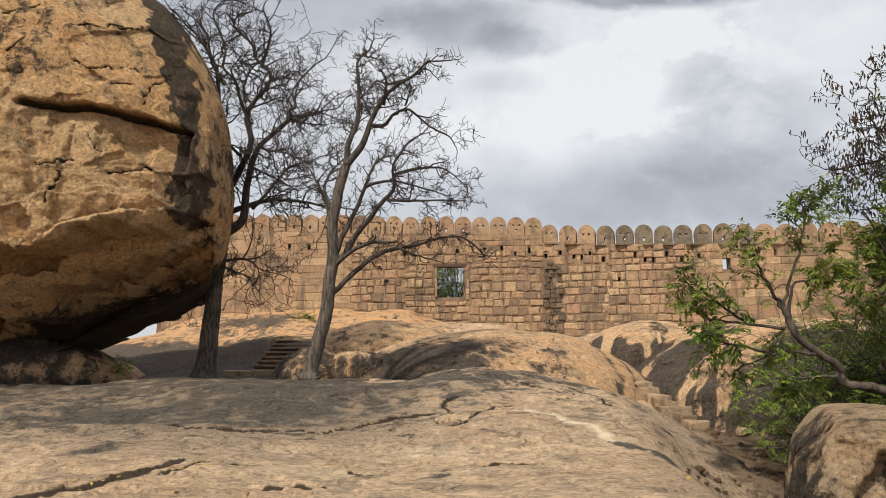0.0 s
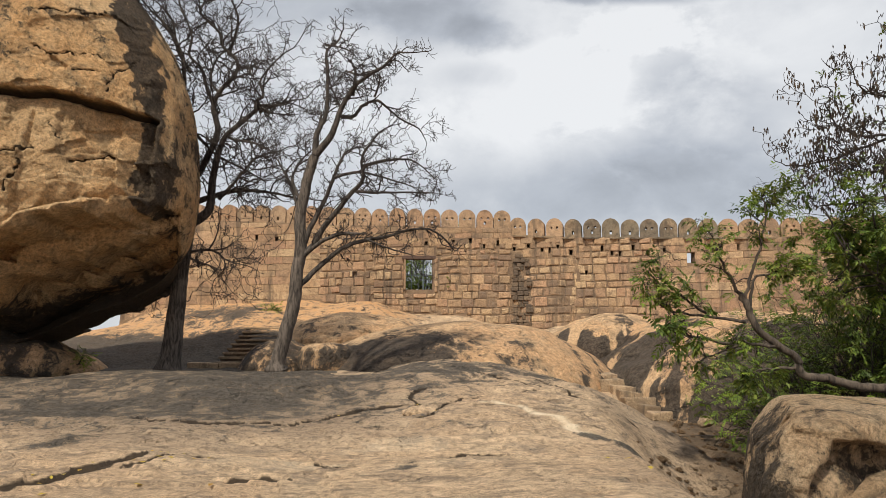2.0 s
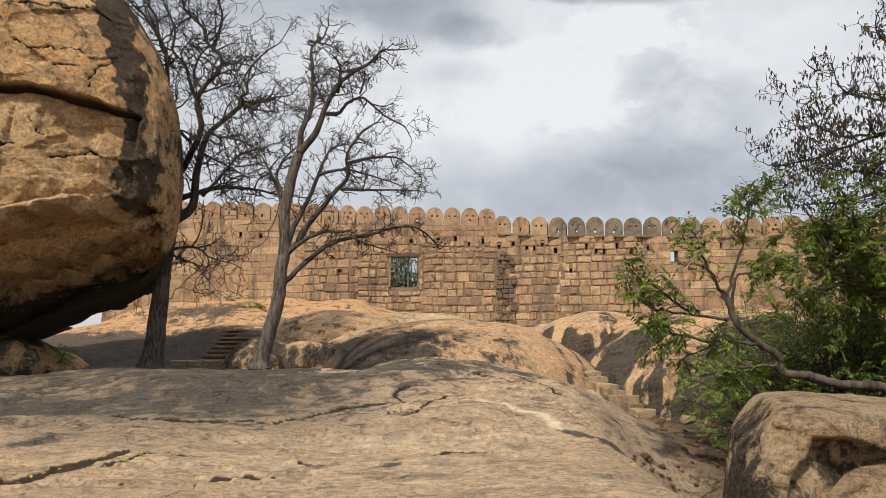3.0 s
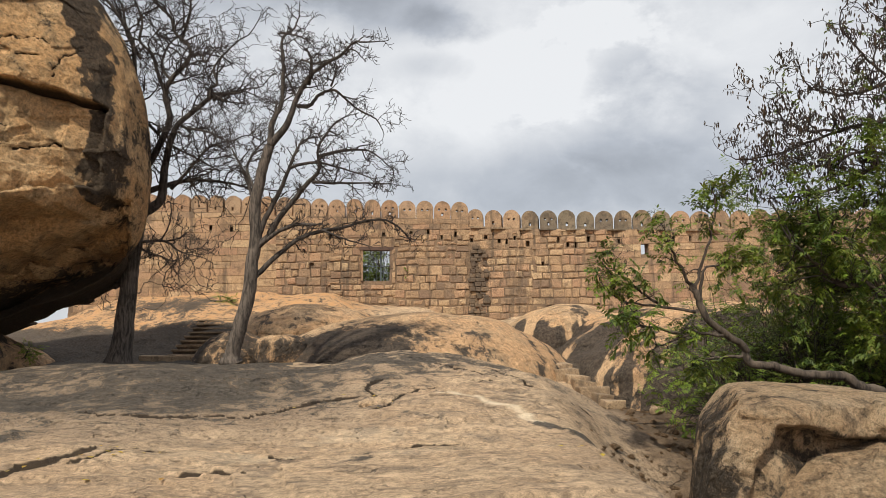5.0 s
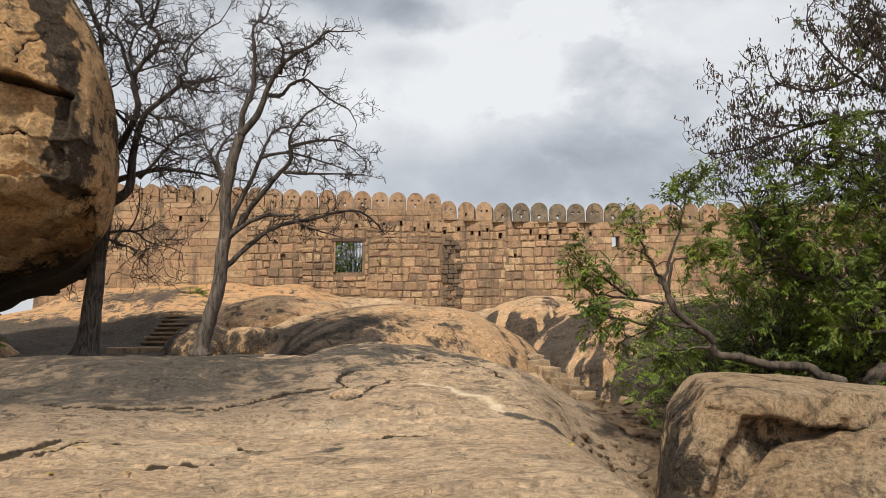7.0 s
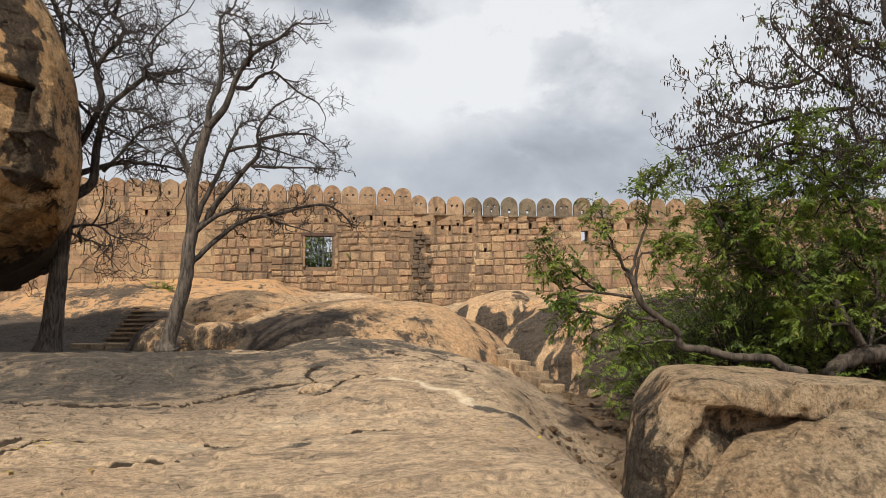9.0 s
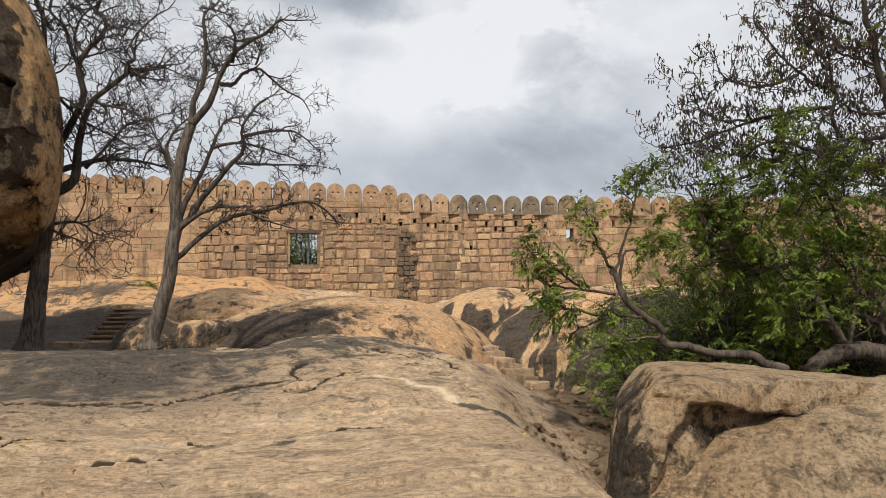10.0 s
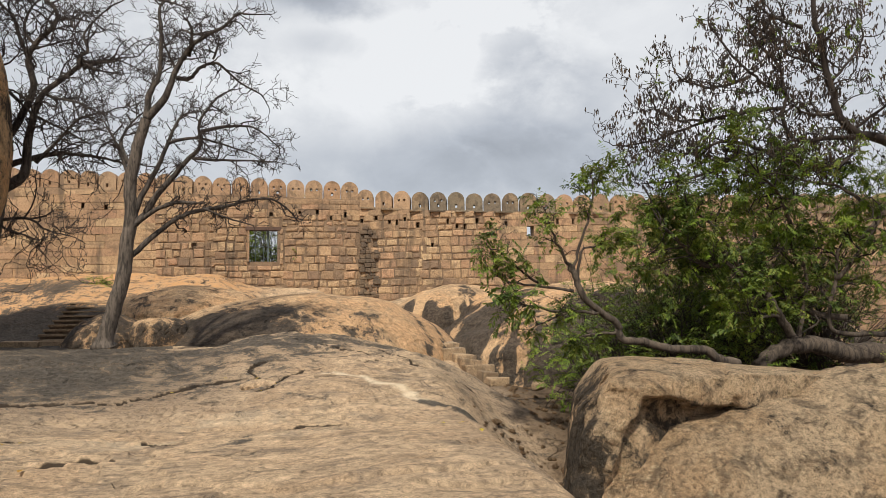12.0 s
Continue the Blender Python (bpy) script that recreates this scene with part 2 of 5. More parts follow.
def bark_material(name, a, b):
    mat = bpy.data.materials.new(name)
    mat.use_nodes = True
    n = Nodes(mat.node_tree)
    co = n.add("ShaderNodeTexCoord").outputs["Object"]
    rib = n.noise(n.scaled(co, (16, 16, 3)), 1.0, 5, 0.65, 0.4)
    blot = n.noise(co, 2.2, 4, 0.6)
    col = n.mix(n.ramp(rib, 0.35, 0.65), a, b)
    col = n.mix(n.ramp(blot, 0.55, 0.7, 0.0, 0.5), col, rgb(*(min(1, c * 1.6) for c in b[:3])))
    bsdf = n.add("ShaderNodeBsdfPrincipled", None, Base_Color=col, Roughness=0.92)
    n.set(bsdf, "Normal", n.add("ShaderNodeBump", None, Strength=0.9, Distance=0.03, Height=rib).outputs[0])
    n.tree.links.new(bsdf.outputs[0], n.add("ShaderNodeOutputMaterial").inputs[0])
    return mat


def leaf_material(name, tones):
    mat = bpy.data.materials.new(name)
    mat.use_nodes = True
    n = Nodes(mat.node_tree)
    ramp = n.add("ShaderNodeValToRGB")
    el = ramp.color_ramp.elements
    el[0].color, el[1].color = tones[0], tones[-1]
    for i, tone in enumerate(tones[1:-1], 1):
        el.new(i / (len(tones) - 1)).color = tone
    pos = n.add("ShaderNodeNewGeometry")
    mixed = n.math("ADD", n.math("MULTIPLY", pos.outputs["Random Per Island"], 0.55), n.math("MULTIPLY", n.ramp(n.noise(pos.outputs["Position"], 0.9, 3), 0.32, 0.68), 0.45))
    n.set(ramp, "Fac", mixed)
    bsdf = n.add("ShaderNodeBsdfPrincipled", None, Base_Color=ramp.outputs[0], Roughness=0.5)
    n.set(bsdf, "Specular IOR Level", 0.35)
    thin = n.add("ShaderNodeBsdfTranslucent", None, Color=ramp.outputs[0]).outputs[0]
    both = n.add("ShaderNodeMixShader", None, i0=0.35, i1=bsdf.outputs[0], i2=thin).outputs[0]
    n.tree.links.new(both, n.add("ShaderNodeOutputMaterial").inputs[0])
    return mat


def plain_material(name, colour, rough=0.6, metal=0.0):
    mat = bpy.data.materials.new(name)
    mat.use_nodes = True
    n = Nodes(mat.node_tree)
    co = n.add("ShaderNodeTexCoord").outputs["Object"]
    col = n.mix(n.ramp(n.noise(co, 14, 5, 0.7), 0.4, 0.7, 0.0, 0.5), colour, rgb(*(c * 0.5 for c in colour[:3])))
    bsdf = n.add("ShaderNodeBsdfPrincipled", None, Base_Color=col, Roughness=rough, Metallic=metal)
    n.tree.links.new(bsdf.outputs[0], n.add("ShaderNodeOutputMaterial").inputs[0])
    return mat


M_SLAB = rock_material("slab_granite", rgb(0.64, 0.465, 0.305), rgb(0.57, 0.395, 0.25), rgb(0.33, 0.245, 0.175), rgb(0.055, 0.049, 0.043), 1.0, False, 0.75, True)
M_DOME = rock_material("dome_granite", rgb(0.64, 0.43, 0.255), rgb(0.61, 0.37, 0.20), rgb(0.38, 0.27, 0.17), rgb(0.035, 0.031, 0.029), 0.8)
M_BOULDER = rock_material("boulder_granite", rgb(0.70, 0.47, 0.26), rgb(0.70, 0.41, 0.19), rgb(0.45, 0.31, 0.17), rgb(0.036, 0.029, 0.024), 1.0, True, 1.5)
M_NEAR = rock_material("near_granite", rgb(0.78, 0.57, 0.37), rgb(0.70, 0.47, 0.28), rgb(0.24, 0.175, 0.12), rgb(0.040, 0.033, 0.028), 1.5, True, 2.0)
M_STONE = stone_material("fort_stone", [rgb(0.42, 0.265, 0.16), rgb(0.54, 0.37, 0.22), rgb(0.34, 0.225, 0.14), rgb(0.60, 0.43, 0.26), rgb(0.47, 0.28, 0.175), rgb(0.21, 0.15, 0.11), rgb(0.50, 0.31, 0.19), rgb(0.32, 0.225, 0.15)], rgb(0.25, 0.17, 0.115))
M_DARKSTONE = stone_material("dark_rubble", [rgb(0.09, 0.075, 0.06), rgb(0.16, 0.12, 0.09), rgb(0.12, 0.09, 0.07), rgb(0.22, 0.16, 0.11)], rgb(0.07, 0.055, 0.045))
M_MORTAR = stone_material("lime_mortar", [rgb(0.26, 0.18, 0.12), rgb(0.22, 0.15, 0.10)], rgb(0.16, 0.11, 0.08))
M_MERLON = stone_material("lime_plaster", [rgb(0.44, 0.30, 0.19), rgb(0.42, 0.25, 0.15), rgb(0.47, 0.31, 0.20), rgb(0.40, 0.28, 0.19)], rgb(0.21, 0.15, 0.105))
M_MERLON_GREY = stone_material("blackened_plaster", [rgb(0.20, 0.165, 0.12), rgb(0.26, 0.21, 0.15), rgb(0.17, 0.14, 0.11)], rgb(0.035, 0.031, 0.028))
M_STEP = stone_material("step_stone", [rgb(0.40, 0.29, 0.19), rgb(0.46, 0.33, 0.21), rgb(0.34, 0.25, 0.165)], rgb(0.22, 0.16, 0.11))
M_BARK = bark_material("grey_bark", rgb(0.018, 0.014, 0.012), rgb(0.085, 0.068, 0.057))
M_TRUNK = bark_material("trunk_bark", rgb(0.028, 0.022, 0.018), rgb(0.125, 0.100, 0.082))
M_TWIG = plain_material("bare_twig", rgb(0.034, 0.024, 0.020), 0.9)
M_BARK_R = bark_material("pale_bark", rgb(0.026, 0.019, 0.015), rgb(0.095, 0.072, 0.055))
M_LEAF = leaf_material("green_leaf", [rgb(0.022, 0.042, 0.010), rgb(0.060, 0.095, 0.017), rgb(0.105, 0.155, 0.024), rgb(0.19, 0.23, 0.036), rgb(0.15, 0.125, 0.040)])
M_BRIGHT_LEAF = leaf_material("bright_leaf", [rgb(0.07, 0.12, 0.015), rgb(0.14, 0.21, 0.02), rgb(0.26, 0.32, 0.04)])
M_POD = leaf_material("dry_pod", [rgb(0.02, 0.014, 0.010), rgb(0.05, 0.034, 0.022), rgb(0.09, 0.055, 0.03)])
M_YELLOW = leaf_material("fallen_leaf", [rgb(0.45, 0.28, 0.03), rgb(0.55, 0.42, 0.05), rgb(0.40, 0.20, 0.04)])
M_IRON = plain_material("window_iron", rgb(0.10, 0.13, 0.135), 0.6, 0.4)
M_LINTEL = plain_material("dark_lintel", rgb(0.10, 0.06, 0.045), 0.85)
M_SOIL = rock_material("gully_soil", rgb(0.26, 0.17, 0.10), rgb(0.22, 0.13, 0.07), rgb(0.16, 0.11, 0.07), rgb(0.05, 0.04, 0.03), 2.5, False, 1.5)


# ---- ground: one sheet of bare granite out to the plain ----
CREST_X = [-25, -8.4, -4.6, -2.8, -1.1, 0.0, 1.0, 2.05, 3.17, 4.06, 4.8, 5.3, 6.5, 9, 30]
CREST_Z = [0.5, 0.72, 1.01, 1.06, 1.05, 1.27, 1.33, 1.19, 0.91, 0.47, 0.04, -0.35, -1.0, -1.4, -1.6]
CREST_Y = [13.5, 14.0, 15.5, 16.0, 15.5, 16.3, 16.5, 16.0, 15.5, 14.5, 13.5, 12.5, 11.5, 11, 11]
BACK_X = [-25, -15, -10, -6, -2, 2, 5.5, 7, 12, 25]
BACK_Y = [10, 17, 21, 25, 28.5, 31, 33.6, 38, 60]
BACK_Z = [
    [0.1, 0.1, 0.1, 0.1, 0.0, -0.8, -1.5, -1.5, -1.5, -1.5],
    [0.3, 0.5, 0.85, 0.98, 0.95, 0.6, -0.05, -0.1, -0.3, -0.4],
    [0.4, 0.5, 0.8, 0.9, 0.9, 0.7, 0.40, -0.35, -0.6, -0.6],
    [0.8, 0.9, 0.95, 0.95, 1.1, 1.2, 0.7, -0.1, -0.3, -0.3],
    [1.4, 1.5, 2.0, 2.25, 2.3, 2.0, 1.2, 0.6, 0.6, 0.6],
    [1.5, 2.0, 2.95, 3.2, 3.2, 2.6, 2.2, 2.5, 2.5, 2.5],
    [1.5, 2.25, 3.6, 3.7, 3.75, 3.2, 2.4, 2.7, 2.8, 2.8],
    [1.0, 1.6, 3.0, 3.0, 3.0, 3.0, 2.6, 2.6, 2.6, 2.6],
    [-1, -1, -1, 0, 0, 0, 0, 0, 0, 0],
]


def back_height(x, y):
    xs, ys, zs = np.array(BACK_X, float), np.array(BACK_Y, float), np.array(BACK_Z, float)
    xc, yc = np.clip(x, xs[0], xs[-1] - 1e-6), np.clip(y, ys[0], ys[-1] - 1e-6)
    i = np.clip(np.searchsorted(xs, xc, "right") - 1, 0, len(xs) - 2)
    j = np.clip(np.searchsorted(ys, yc, "right") - 1, 0, len(ys) - 2)
    u, v = (xc - xs[i]) / (xs[i + 1] - xs[i]), (yc - ys[j]) / (ys[j + 1] - ys[j])
    u, v = u * u * (3 - 2 * u), v * 0.6 + 0.4 * v * v * (3 - 2 * v)
    return (zs[j, i] * (1 - u) + zs[j, i + 1] * u) * (1 - v) + (zs[j + 1, i] * (1 - u) + zs[j + 1, i + 1] * u) * v


CRACKS = [
    [(-4.3, 7.2), (-3.75, 7.7), (-3.35, 8.25), (-3.1, 8.8), (-2.75, 9.05)],
    [(-3.05, 8.35), (-2.7, 8.75), (-2.35, 8.85)],
    [(-4.3, 11.6), (-3.0, 11.4), (-1.9, 11.4), (-1.1, 12.1), (-0.35, 12.6), (0.1, 12.5), (0.42, 11.9), (0.38, 11.4), (0.1, 11.1)],
    [(0.1, 12.5), (-0.05, 13.2), (0.3, 13.6)],
    [(0.42, 12.2), (0.9, 12.9), (1.35, 13.0), (1.9, 12.8), (2.3, 13.3)],
    [(0.5, 9.4), (0.75, 9.55), (1.1, 9.45)],
    [(-1.75, 7.45), (-1.4, 7.5), (-1.2, 7.38)],
    [(-1.05, 8.6), (-0.85, 8.4), (-0.8, 8.2)],
    [(2.3, 14.6), (3.1, 13.2), (3.9, 12.6)],
    [(1.4, 14.7), (2.1, 14.0), (2.4, 13.6)],
]


def ground_height(x, y):
    flat = np.stack([x, y, np.zeros_like(x)], 1)
    zc, yc = np.interp(x, CREST_X, CREST_Z), np.interp(x, CREST_X, CREST_Y)
    zn = 0.30 * smooth(-1.0, 6.0, y) - 1.7 * smooth(2.5, 4.4, x - 0.12 * (y - 8)) + 0.03 * np.sin(x * 1.3)
    s = np.clip((y - 9.0) / np.maximum(yc - 9.0, 0.5), 0, 1) ** 1.15
    slab = zn + (zc - zn) * (s * s * (3 - 2 * s) * 0.75 + 0.25 * np.sin(s * np.pi / 2))
    slab = np.where(y > yc, zc - 0.07 * (y - yc) ** 2, slab)
    slab = np.maximum(slab, -3.0)
    z = smax(slab, back_height(x, y), 0.12)
    near = 1 - smooth(60, 90, np.hypot(x, y))
    lumps = fbm(flat, 0.55, 3, 3) * 0.055 + fbm(flat * (1, 1.6, 1), 2.2, 3, 5) * 0.014
    slope = smooth(23, 30, y)
    lumps = lumps + slope * (fbm(flat, 0.35, 3, 8) * 0.16)
    # sheets that have scaled off, each with a low broken edge
    sheet = fbm(flat * (0.7, 1.3, 1), 0.42, 5, 15)
    for level in (-0.42, -0.12, 0.16, 0.45):
        lumps = lumps + 0.036 * (smooth(level - 0.008, level + 0.008, sheet) - 0.5)
    lumps = lumps + fbm(flat * (1, 1.5, 1), 6.0, 3, 19) * 0.004
    z = z + lumps * near
    far = smooth(55, 260, np.hypot(x, y))
    return z * (1 - far) + far * (-14 + fbm(flat, 0.006, 3, 21) * 3)


def height_at(x, y):
    return float(ground_height(np.array([float(x)]), np.array([float(y)]))[0])


def build_ground():
    fine = np.radians(np.linspace(-44, 52, 640))
    rest = np.radians(np.linspace(52, 316, 46)[1:-1])
    ang = np.concatenate([fine, rest])
    rad = np.concatenate([np.linspace(0.0, 4, 10), np.geomspace(4.2, 40, 400), np.geomspace(41, 4500, 40)])
    a, r = np.meshgrid(ang, rad)
    x, y = (r * np.sin(a)).ravel(), (r * np.cos(a)).ravel()
    z = ground_height(x, y)
    wob = np.stack([x, y, z], 1)
    wx, wy = x + fbm(wob, 2.5, 3, 31) * 0.07, y + fbm(wob, 2.5, 3, 37) * 0.10
    crack = np.zeros_like(x)
    for i, pts in enumerate(CRACKS):
        gap = line_gap(wx, wy, pts)
        wide = (0.16, 0.09, 0.042, 0.06, 0.06, 0.06, 0.07, 0.05, 0.06, 0.06)[i] * (1 + 0.6 * fbm(wob, 1.7, 3, 40 + i))
        c = 1 - smooth(0.2, 1.0, gap / wide)
        crack = np.maximum(crack, c)
    z = z - smooth(0.35, 1.0, crack) * 0.05
    # the upper sheet of rock stands a little proud of the lower one along the long crack
    step = line_gap(wx, wy, CRACKS[2][:6])
    z = z + 0.025 * (1 - smooth(0.0, 0.9, step)) * (wy > np.interp(wx, [-4.3, -3, -1.9, -1.1, -0.35, 0.1], [11.6, 11.4, 11.4, 12.1, 12.6, 12.5]))
    # old water stains, and the boulder's shadow painted on the dark rock behind
    pat_shade = 0.12 + 0.24 * smooth(9.6, 11.6, y + 0.25 * fbm(wob, 0.6, 3, 47)) * (1 - smooth(0.0, 2.0, x)) + 0.46 * np.exp(-(((x + 2.9) / 1.9) ** 2 + ((y - 13.4) / 1.7) ** 2)) + 0.42 * np.exp(-(((x + 6.2) / 2.2) ** 2 + ((y - 12.4) / 1.5) ** 2))
    pat_shade += 0.30 * smooth(13.5, 15.5, y) * (1 - smooth(17, 18, y)) + 0.3 * np.exp(-(((x - 1.4) / 1.3) ** 2 + ((y - 14.6) / 1.3) ** 2)) + 0.55 * np.exp(-(((x + 4.6) / 0.35) ** 2 + ((y - 9.9) / 0.5) ** 2)) + 0.4 * np.exp(-(((x + 0.0) / 0.16) ** 2 + ((y - 8.25) / 0.6) ** 2))
    pat_shade += 0.75 * (1 - smooth(0.05, 0.3, line_gap(wx, wy, [(2.55, 10.6), (3.3, 9.6), (3.6, 8.4)]))) + 0.14 * smooth(1.8, 3.2, x) * (y < 15.5) * (y > 9)
    # stained rock behind the slab, with the boulder's cast shadow put into its colour
    pat_shade += 1.05 * smooth(17, 19, y) * (1 - smooth(27.0, 29.0, y + 0.25 * (x + 6))) * (x < -2)
    pat_shade += 0.55 * np.exp(-(((x + 9) / 1.0) ** 2 + ((y - 31.5) / 1.2) ** 2)) + 0.6 * np.exp(-(((x + 7.2) / 0.7) ** 2 + ((y - 31.0) / 1.5) ** 2))
    bleach = (1 - smooth(0.02, 0.16, line_gap(wx, wy, [(1.3, 12.4), (2.2, 11.4), (2.6, 10.6)]))) + 0.5 * np.exp(-(((x + 0.6) / 1.4) ** 2 + ((y - 9.2) / 1.2) ** 2)) * smooth(-0.1, 0.4, fbm(wob * (0.7, 2.0, 1), 0.9, 4, 57))
    iron = smooth(26.0, 29.0, y - 0.25 * (x + 6)) * (1 - smooth(-1.0, 1.0, x)) * (1 - smooth(40, 50, y))
    soil = smooth(4.3, 5.2, x - 0.12 * (y - 10) + 0.3 * fbm(wob, 0.8, 3, 44)) * smooth(7, 9, y) * (1 - smooth(24, 26, y))
    soil = np.maximum(soil, 0.8 * smooth(60, 90, np.hypot(x, y)))
    rough_x = x + 0.5 * fbm(wob, 0.9, 4, 52)
    weather = 0.85 * smooth(8.6, 10.8, y + 0.35 * (x + 3) * (x < -3) + 0.8 * fbm(wob, 0.5, 4, 53)) * (1 - 0.75 * smooth(-1.2, 1.2, rough_x)) * (1 - smooth(17, 19, y))
    weather = np.maximum(weather, 0.8 * smooth(2.0, 3.4, rough_x - 0.1 * (y - 8)) * (y < 18))
    verts = np.stack([x, y, z], 1)
    me = mesh_from("ground", verts, grid_faces(len(rad), len(ang), True)[:, ::-1], M_SLAB, {"stain_shade": pat_shade, "crack": crack, "iron": iron, "soil": soil, "weather": weather, "bleach": bleach})
    tagged(new("ground", me), "bare tan granite slab with cracks, falling to a plain", "rock ground", kind="structure")


build_ground()


# ---- rocks ----
def lumpy(name, centre, radii, shape, material, rows=160, cols=240, turn=0.0, label="", extra=None, stain_shade=None, facing=0.0):
    """A closed rock: an ellipsoid whose surface is pushed about by shape(direction, place)."""
    th = np.linspace(0.0, np.pi, rows)
    ph = np.linspace(0, 2 * np.pi, cols, endpoint=False)
    ph = ph - np.pi / 2 - facing * np.sin(ph)  # more columns on the side that faces the slab
    t, p = np.meshgrid(th, ph, indexing="ij")
    d = np.stack([np.sin(t) * np.cos(p), np.sin(t) * np.sin(p), np.cos(t)], -1).reshape(-1, 3)
    base = d * np.array(radii)
    push = shape(d, base)
    v = base * (1 + push)[:, None] if push.ndim == 1 else base + push
    if turn:
        c, s = math.cos(radians(turn)), math.sin(radians(turn))
        v = np.stack([v[:, 0] * c - v[:, 1] * s, v[:, 0] * s + v[:, 1] * c, v[:, 2]], 1)
    attrs = {"stain_shade": stain_shade(d, v) if stain_shade else np.zeros(len(v)), "crack": np.zeros(len(v))}
    if extra:
        v, attrs["crack"] = extra(v, d)
    me = mesh_from(name, v, grid_faces(rows, cols, True)[:, ::-1], material, attrs)
    ob = new(name, me)
    ob.location = centre
    return tagged(ob, label, "rock")


def dome_shape(d, base):
    return fbm(base, 0.35, 4, 51) * 0.035 + fbm(base, 1.6, 3, 55) * 0.006


def dome_patina(d, v):
    x, y, z = v.T
    low = 1 - smooth(1.9, 2.35, z + 0.12 * np.abs(x + 1) + fbm(v, 0.7, 2, 9) * 0.15)
    out = 1.2 * np.exp(-(((x + 2.0) / 2.1) ** 2)) * low * (1 - smooth(0.2, 0.9, x))
    out += 0.55 * np.exp(-(((x - 1.3) / 0.7) ** 2)) * low + 0.75 * smooth(2.0, 3.6, x) * np.sin(x * 4.5 + 1.5 * fbm(v, 0.8, 2, 5)) ** 4
    return out


lumpy("dome_rock", (1.5, 23.6, 0.0), (5.25, 5.2, 2.52), dome_shape, M_DOME, 150, 260, 0, "smooth tan granite dome with black water stains", stain_shade=dome_patina)


# great boulder that overhangs the slab
SIL_A = [-180, -150, -120, -102, -82, -66, -53, -41, -33, -25, -15, -3, 8, 24, 40, 55, 75, 100, 140, 180]
SIL_R = [5.4, 5.6, 5.6, 5.3, 4.70, 4.50, 4.66, 4.88, 4.90, 4.80, 4.63, 4.45, 4.38, 4.38, 4.50, 4.76, 5.0, 5.2, 5.3, 5.4]


def big_shape(d, base):
    ang = np.degrees(np.arctan2(d[:, 2], d[:, 0]))
    flat = np.hypot(d[:, 0], d[:, 2])
    r = np.interp(ang, SIL_A, SIL_R) / 5.0
    r = 1 + (r - 1) * flat ** 1.5
    return r - 1 + fbm(d * 5, 0.28, 3, 61) * 0.012 + fbm(d * 5, 1.3, 4, 63) * 0.005


